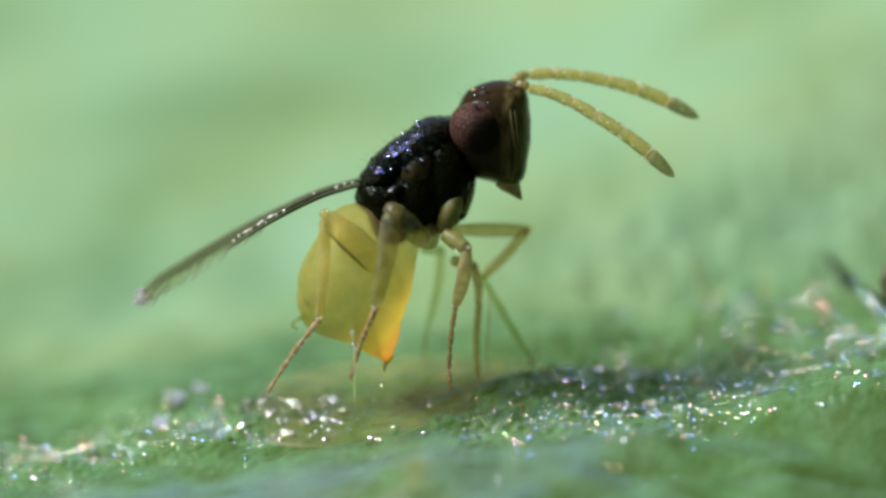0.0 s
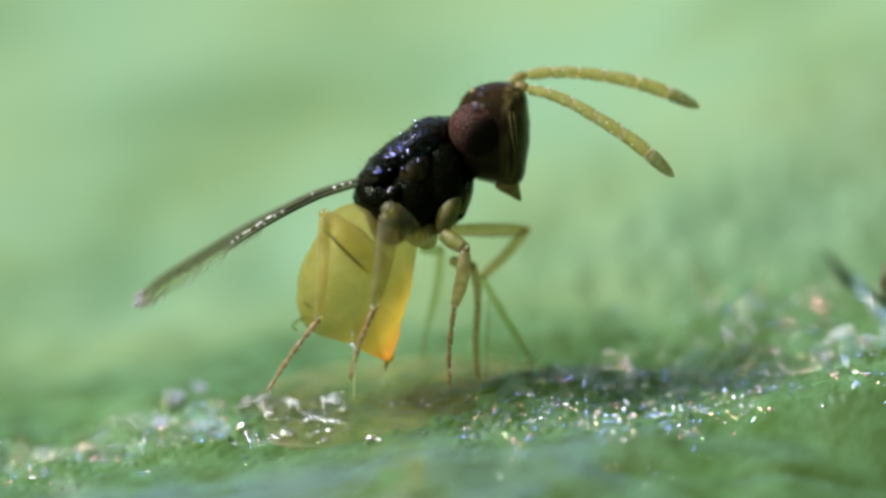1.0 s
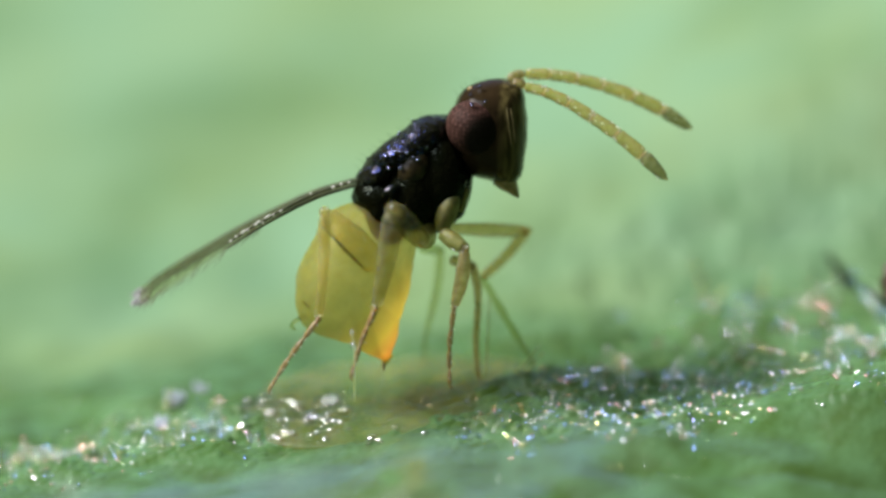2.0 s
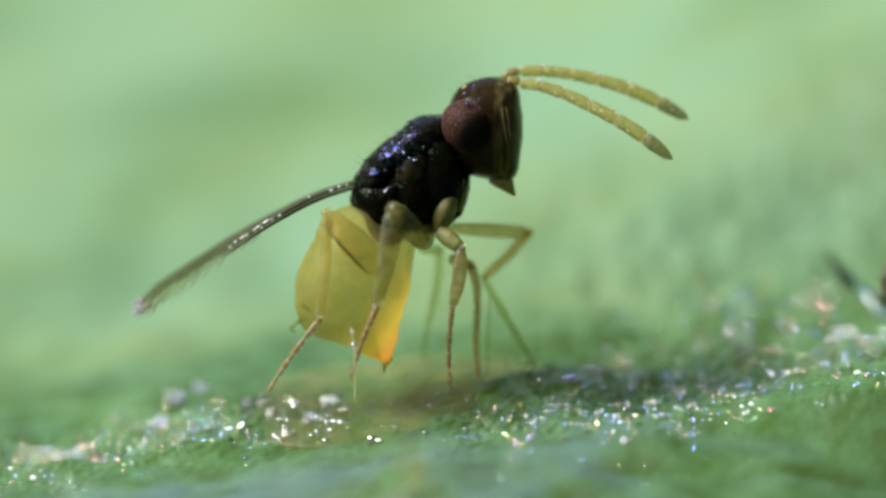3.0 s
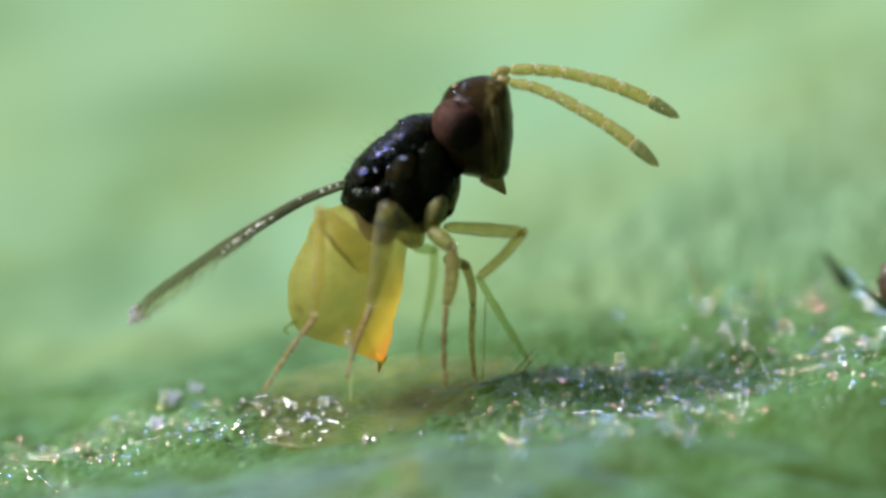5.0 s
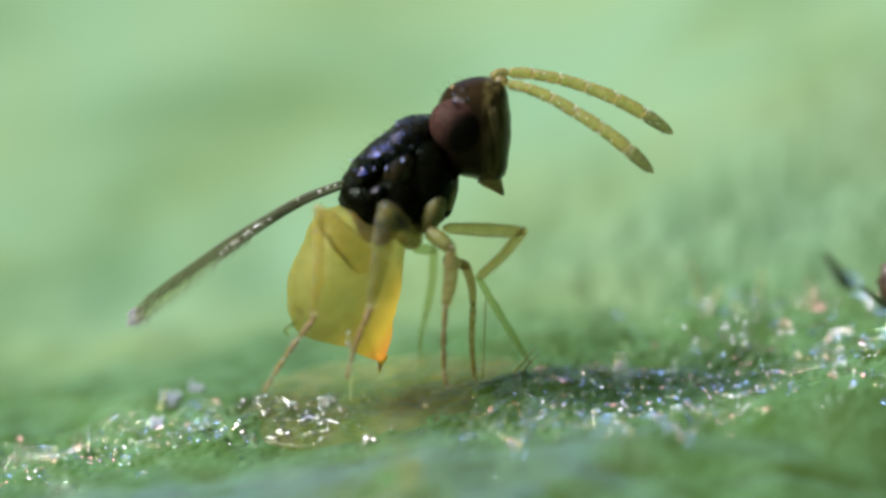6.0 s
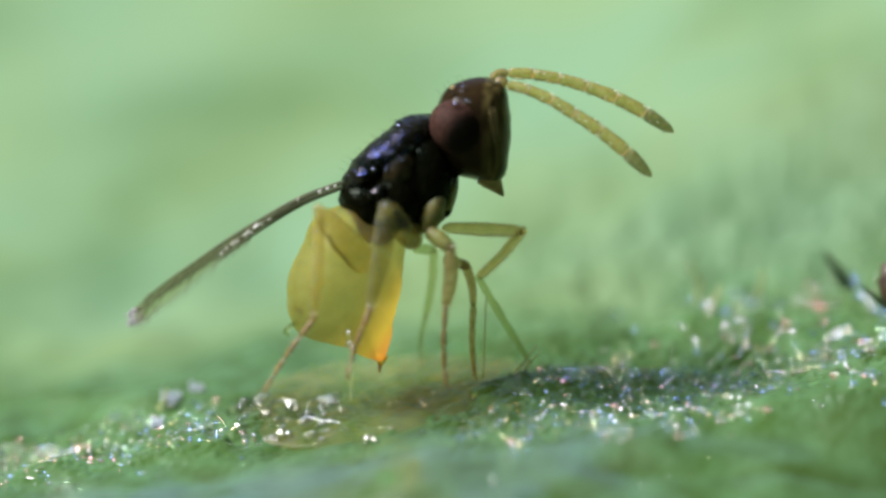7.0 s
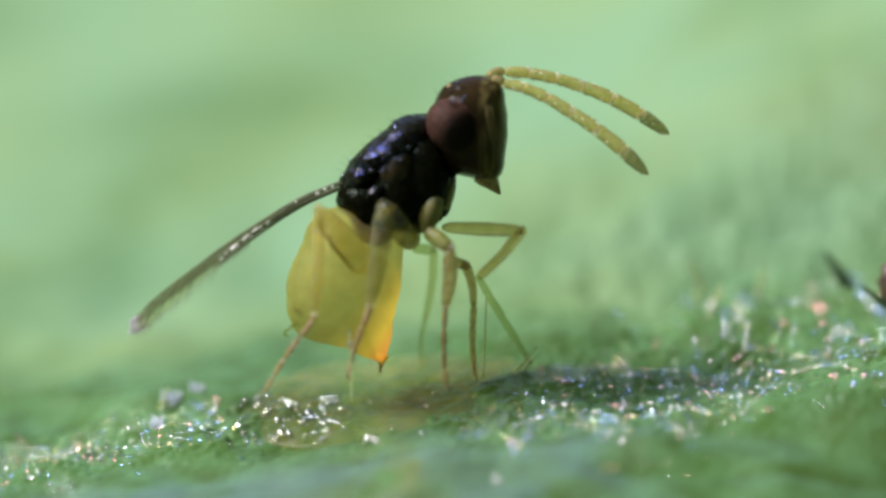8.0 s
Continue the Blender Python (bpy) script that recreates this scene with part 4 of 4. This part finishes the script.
# ---- how the wasp moves ----
HEAD_ROWS = ((0, 16.6, 2.7, -1.3), (0.5, 18.4, 6.4, -1.7), (1, 15.8, 5.6, -1.2), (1.5, 14.2, 1.2, -1.2), (1.7, 13.0, 0.8, -1.0), (2.8, 4.4, -1.0, -0.2), (3, 2.7, -1.5, 0), (3.5, 0, 0, 0),
             (4, -2.2, -1.3, 0), (4.5, -4.7, -3.3, 0.3), (6, -10.9, -0.9, 0.4), (6.5, -12.4, -3.9, 0.4), (7, -11.6, 0.3, 0.3), (7.5, -15.5, -2.1, 0.6), (8, -18.3, -2.8, 0.4))
BODY_ROWS = ((0, 12.6, -1.3, -2.2), (0.5, 9.5, -5.6, -4.5), (1, 10.2, -0.5, -2.2), (1.5, 10.2, -5.2, -3.2), (1.7, 9.0, -4, -2.6), (2.8, 3.8, -1, 0), (3, 2.9, -0.6, 0.2), (3.5, 0, 0, 0),
             (4, -1.7, -0.4, 0.4), (4.5, -3.7, -2.0, 1.0), (6, -10.3, -0.4, 0.5), (6.5, -10.6, -2.0, 1.4), (7, -10.9, -0.3, 0.9), (7.5, -13.1, -0.4, 1.6), (8, -16.0, 0, 1.5))
# Where wing tip, abdomen's rear, knees and antenna tips go: (s, um right, um down) from their places in the middle of the clip.
WING_TIP = ((0, 0.5, -16.1), (0.5, -2.5, -40.5), (1, 5.8, -14.1), (1.5, -3.9, -23.6), (3, 0, -0.5), (3.5, 0, 0), (4, 1.3, 1.4), (4.5, 4.5, 7.4), (6, 5.6, 13.6), (6.5, 10.2, 16.7), (7, 9.6, 10.6), (7.5, 12.4, 18.2), (8, 13.6, 22.8))
REAR = ((0, 5.2, -6.9), (0.5, 5.2, -14.5), (1, 9.0, -9.5), (1.5, 2.3, -8.3), (3, 3.2, -2.1), (3.5, 0, 0), (4, 1.4, 1.4), (4.5, 0, 1.2), (6, -2.0, 5.9), (6.5, -2.0, 4.5), (7, -2.6, 6.0), (7.5, -2.9, 9.0), (8, -3.2, 9.0))
KNEES = {
    "hind_near": ((0, -1.0, 2.2), (0.5, -11.6, -3.8), (1, -1.8, 2.7), (1.5, -3.9, -2.2), (3, 1.6, 1.0), (3.5, 0, 0), (4, -0.2, -1.7), (4.5, -1.6, -3.4), (6, -5.1, -4.8), (8, -6.3, -4.8)),
    "middle_near": ((0, -2.5, 0.8), (0.5, -14.7, -0.7), (1, -6.4, -0.3), (1.5, -0.8, -0.6), (3, 0.2, -0.5), (3.5, 0, 0), (4, -1.8, -0.1), (4.5, -4.7, -1.8), (6, -6.6, -1.0), (7, -6.5, -1.7), (8, -10.9, -1.8)),
    "fore_near": ((0, 14.4, 0.7), (0.5, 11.4, 0.8), (1, 12.1, 1.2), (1.5, 14.5, 0.9), (3, 3.3, -0.5), (3.5, 0, 0), (4, -1.7, -0.1), (4.5, -3.1, -0.3), (6, -8.0, -0.2), (7, -8.7, -0.1), (8, -10.8, -0.2)),
    "fore_far": ((0, -2.5, -5.4), (0.5, -8.6, -3.8), (1, -3.3, -4.9), (1.5, -3.9, -3.7), (3, 0.2, -0.5), (3.5, 0, 0), (4.5, -1.6, -0.3), (6, -3.5, -1.8), (8, -6.2, -3.3)),
    "middle_far": ((0, 6, 1), (0.5, 4, 1), (1.5, 5, 1), (3, 1.5, 0), (3.5, 0, 0), (4.5, -0.5, 0), (6, -1.0, 0), (8, -1.5, 0)),
    "hind_far": ((0, 4, 0), (1.5, 4, 0), (3.5, 0, 0), (8, -4, 0)),
}
FAR_TIP = ((0, 1241, 209), (0.2, 1246, 209), (0.5, 1244, 215), (0.8, 1233, 226), (1, 1240, 190), (1.2, 1242, 202), (1.5, 1236, 205), (1.7, 1232, 216), (2.8, 1219, 234), (3, 1221, 211), (3.2, 1214, 209), (3.5, 1209, 211),
           (4, 1201, 226), (4.5, 1205, 207), (5.8, 1193, 227), (6, 1191, 237), (6.5, 1190, 235), (7, 1191, 234), (7.5, 1187, 237), (8, 1184, 238))
NEAR_TIP = ((0, 1190, 311), (0.2, 1193, 312), (0.5, 1188, 326), (0.8, 1183, 322), (1, 1189, 311), (1.5, 1187, 313), (1.7, 1183, 319), (2.8, 1181, 305), (3, 1190, 282), (3.2, 1180, 289), (3.5, 1174, 294),
            (4, 1167, 301), (4.5, 1164, 292), (5.8, 1156, 302), (6, 1153, 305), (6.5, 1152, 300), (7, 1149, 311), (7.5, 1147, 304), (8, 1143, 308))
DRIFT = ((0, 8.6), (0.5, 10.1), (1.0, 7.9), (1.5, 8.5), (1.7, 8.6), (3.1, 9.0), (3.2, 1.0), (3.5, 0), (4.0, 0.3), (4.5, 1.5), (6.0, 2.0), (7.0, 2.5), (8.0, 3.2))


def value(rows, t):
    """The row's values at t seconds, in straight lines between the rows."""
    for (t0, *v0), (t1, *v1) in zip(rows, rows[1:]):
        if t <= t1:
            f = (t - t0) / (t1 - t0)
            return [a + (b - a) * f for a, b in zip(v0, v1)]
    return list(rows[-1][1:])


def carried_along(rows, pivot, point, t):
    """How far a point (across, down) of a body goes that is keyed by rows about a pivot."""
    dx, dy, turn = value(rows, t)
    x, y, c, s = point[0] - pivot[0], pivot[1] - point[1], math.cos(radians(turn)), math.sin(radians(turn))
    return dx + x * c - y * s - x, dy - (x * s + y * c - y)


def swing(base, tip, base_shift, tip_shift):
    """The turn of the line from base to tip when its ends shift."""
    old = math.atan2(base[1] - tip[1], tip[0] - base[0])
    new_turn = math.atan2(base[1] + base_shift[1] - tip[1] - tip_shift[1], tip[0] + tip_shift[0] - base[0] - base_shift[0])
    return math.degrees((new_turn - old + math.pi) % (2 * math.pi) - math.pi)


def motions():
    keyed(head, HEAD_ROWS)
    keyed(thorax, BODY_ROWS)
    times = [r[0] for r in BODY_ROWS]
    for ob in wasp.children:
        if ob.name.split(".")[0] in ("fore_coxa", "middle_coxa"):
            keyed(ob, BODY_ROWS)
    rows = []
    for t in times:
        b, tip = carried_along(BODY_ROWS, (700, 330), (615, 335), t), value(WING_TIP, t)
        rows.append((t, *b, swing((615, 335), (248, 539), b, tip)))
    for ob in all_wings:
        keyed(ob, rows)
    rows = []
    for t in times:
        b, tip = carried_along(BODY_ROWS, (700, 330), (618, 372), t), value(REAR, t)
        rows.append((t, *b, swing((618, 372), (516, 582), b, tip)))
    keyed(gaster, rows)
    for ob, tips, base in ((far_antenna, FAR_TIP, (878, 140)), (near_antenna, NEAR_TIP, (886, 146))):
        rows = []
        for t, a, b in tips:
            shift = carried_along(HEAD_ROWS, (800, 260), base, t)
            go = (a - value(DRIFT, t)[0] - tips_home(tips)[0], b - tips_home(tips)[1])
            rows.append((t, *shift, swing(base, tips_home(tips), shift, go)))
        keyed(ob, rows)
    for leg_name, (femur, tibia, tarsus) in limbs.items():
        hip, knee, ankle, foot = LEGS[leg_name][:4]
        f_rows, t_rows, s_rows = [], [], []
        for t in times:
            h = carried_along(BODY_ROWS, (700, 330), hip, t)
            k = value(KNEES[leg_name], t)
            a = (k[0] * 0.45, k[1] * 0.3)
            turn = swing(hip, knee, h, k)
            c, s = math.cos(radians(turn)), math.sin(radians(turn))
            dx, dy = knee[0] - hip[0], hip[1] - knee[1]
            f_rows.append((t, k[0] + dx - (dx * c - dy * s), k[1] - dy + dx * s + dy * c, turn))
            t_rows.append((t, *k, swing(knee, ankle, k, a)))
            s_rows.append((t, *a, swing(ankle, foot, a, (0, 0))))
        keyed(femur, f_rows)
        keyed(tibia, t_rows)
        keyed(tarsus, s_rows)


def tips_home(tips):
    return next((a, b) for t, a, b in tips if t == 3.5)


motions()
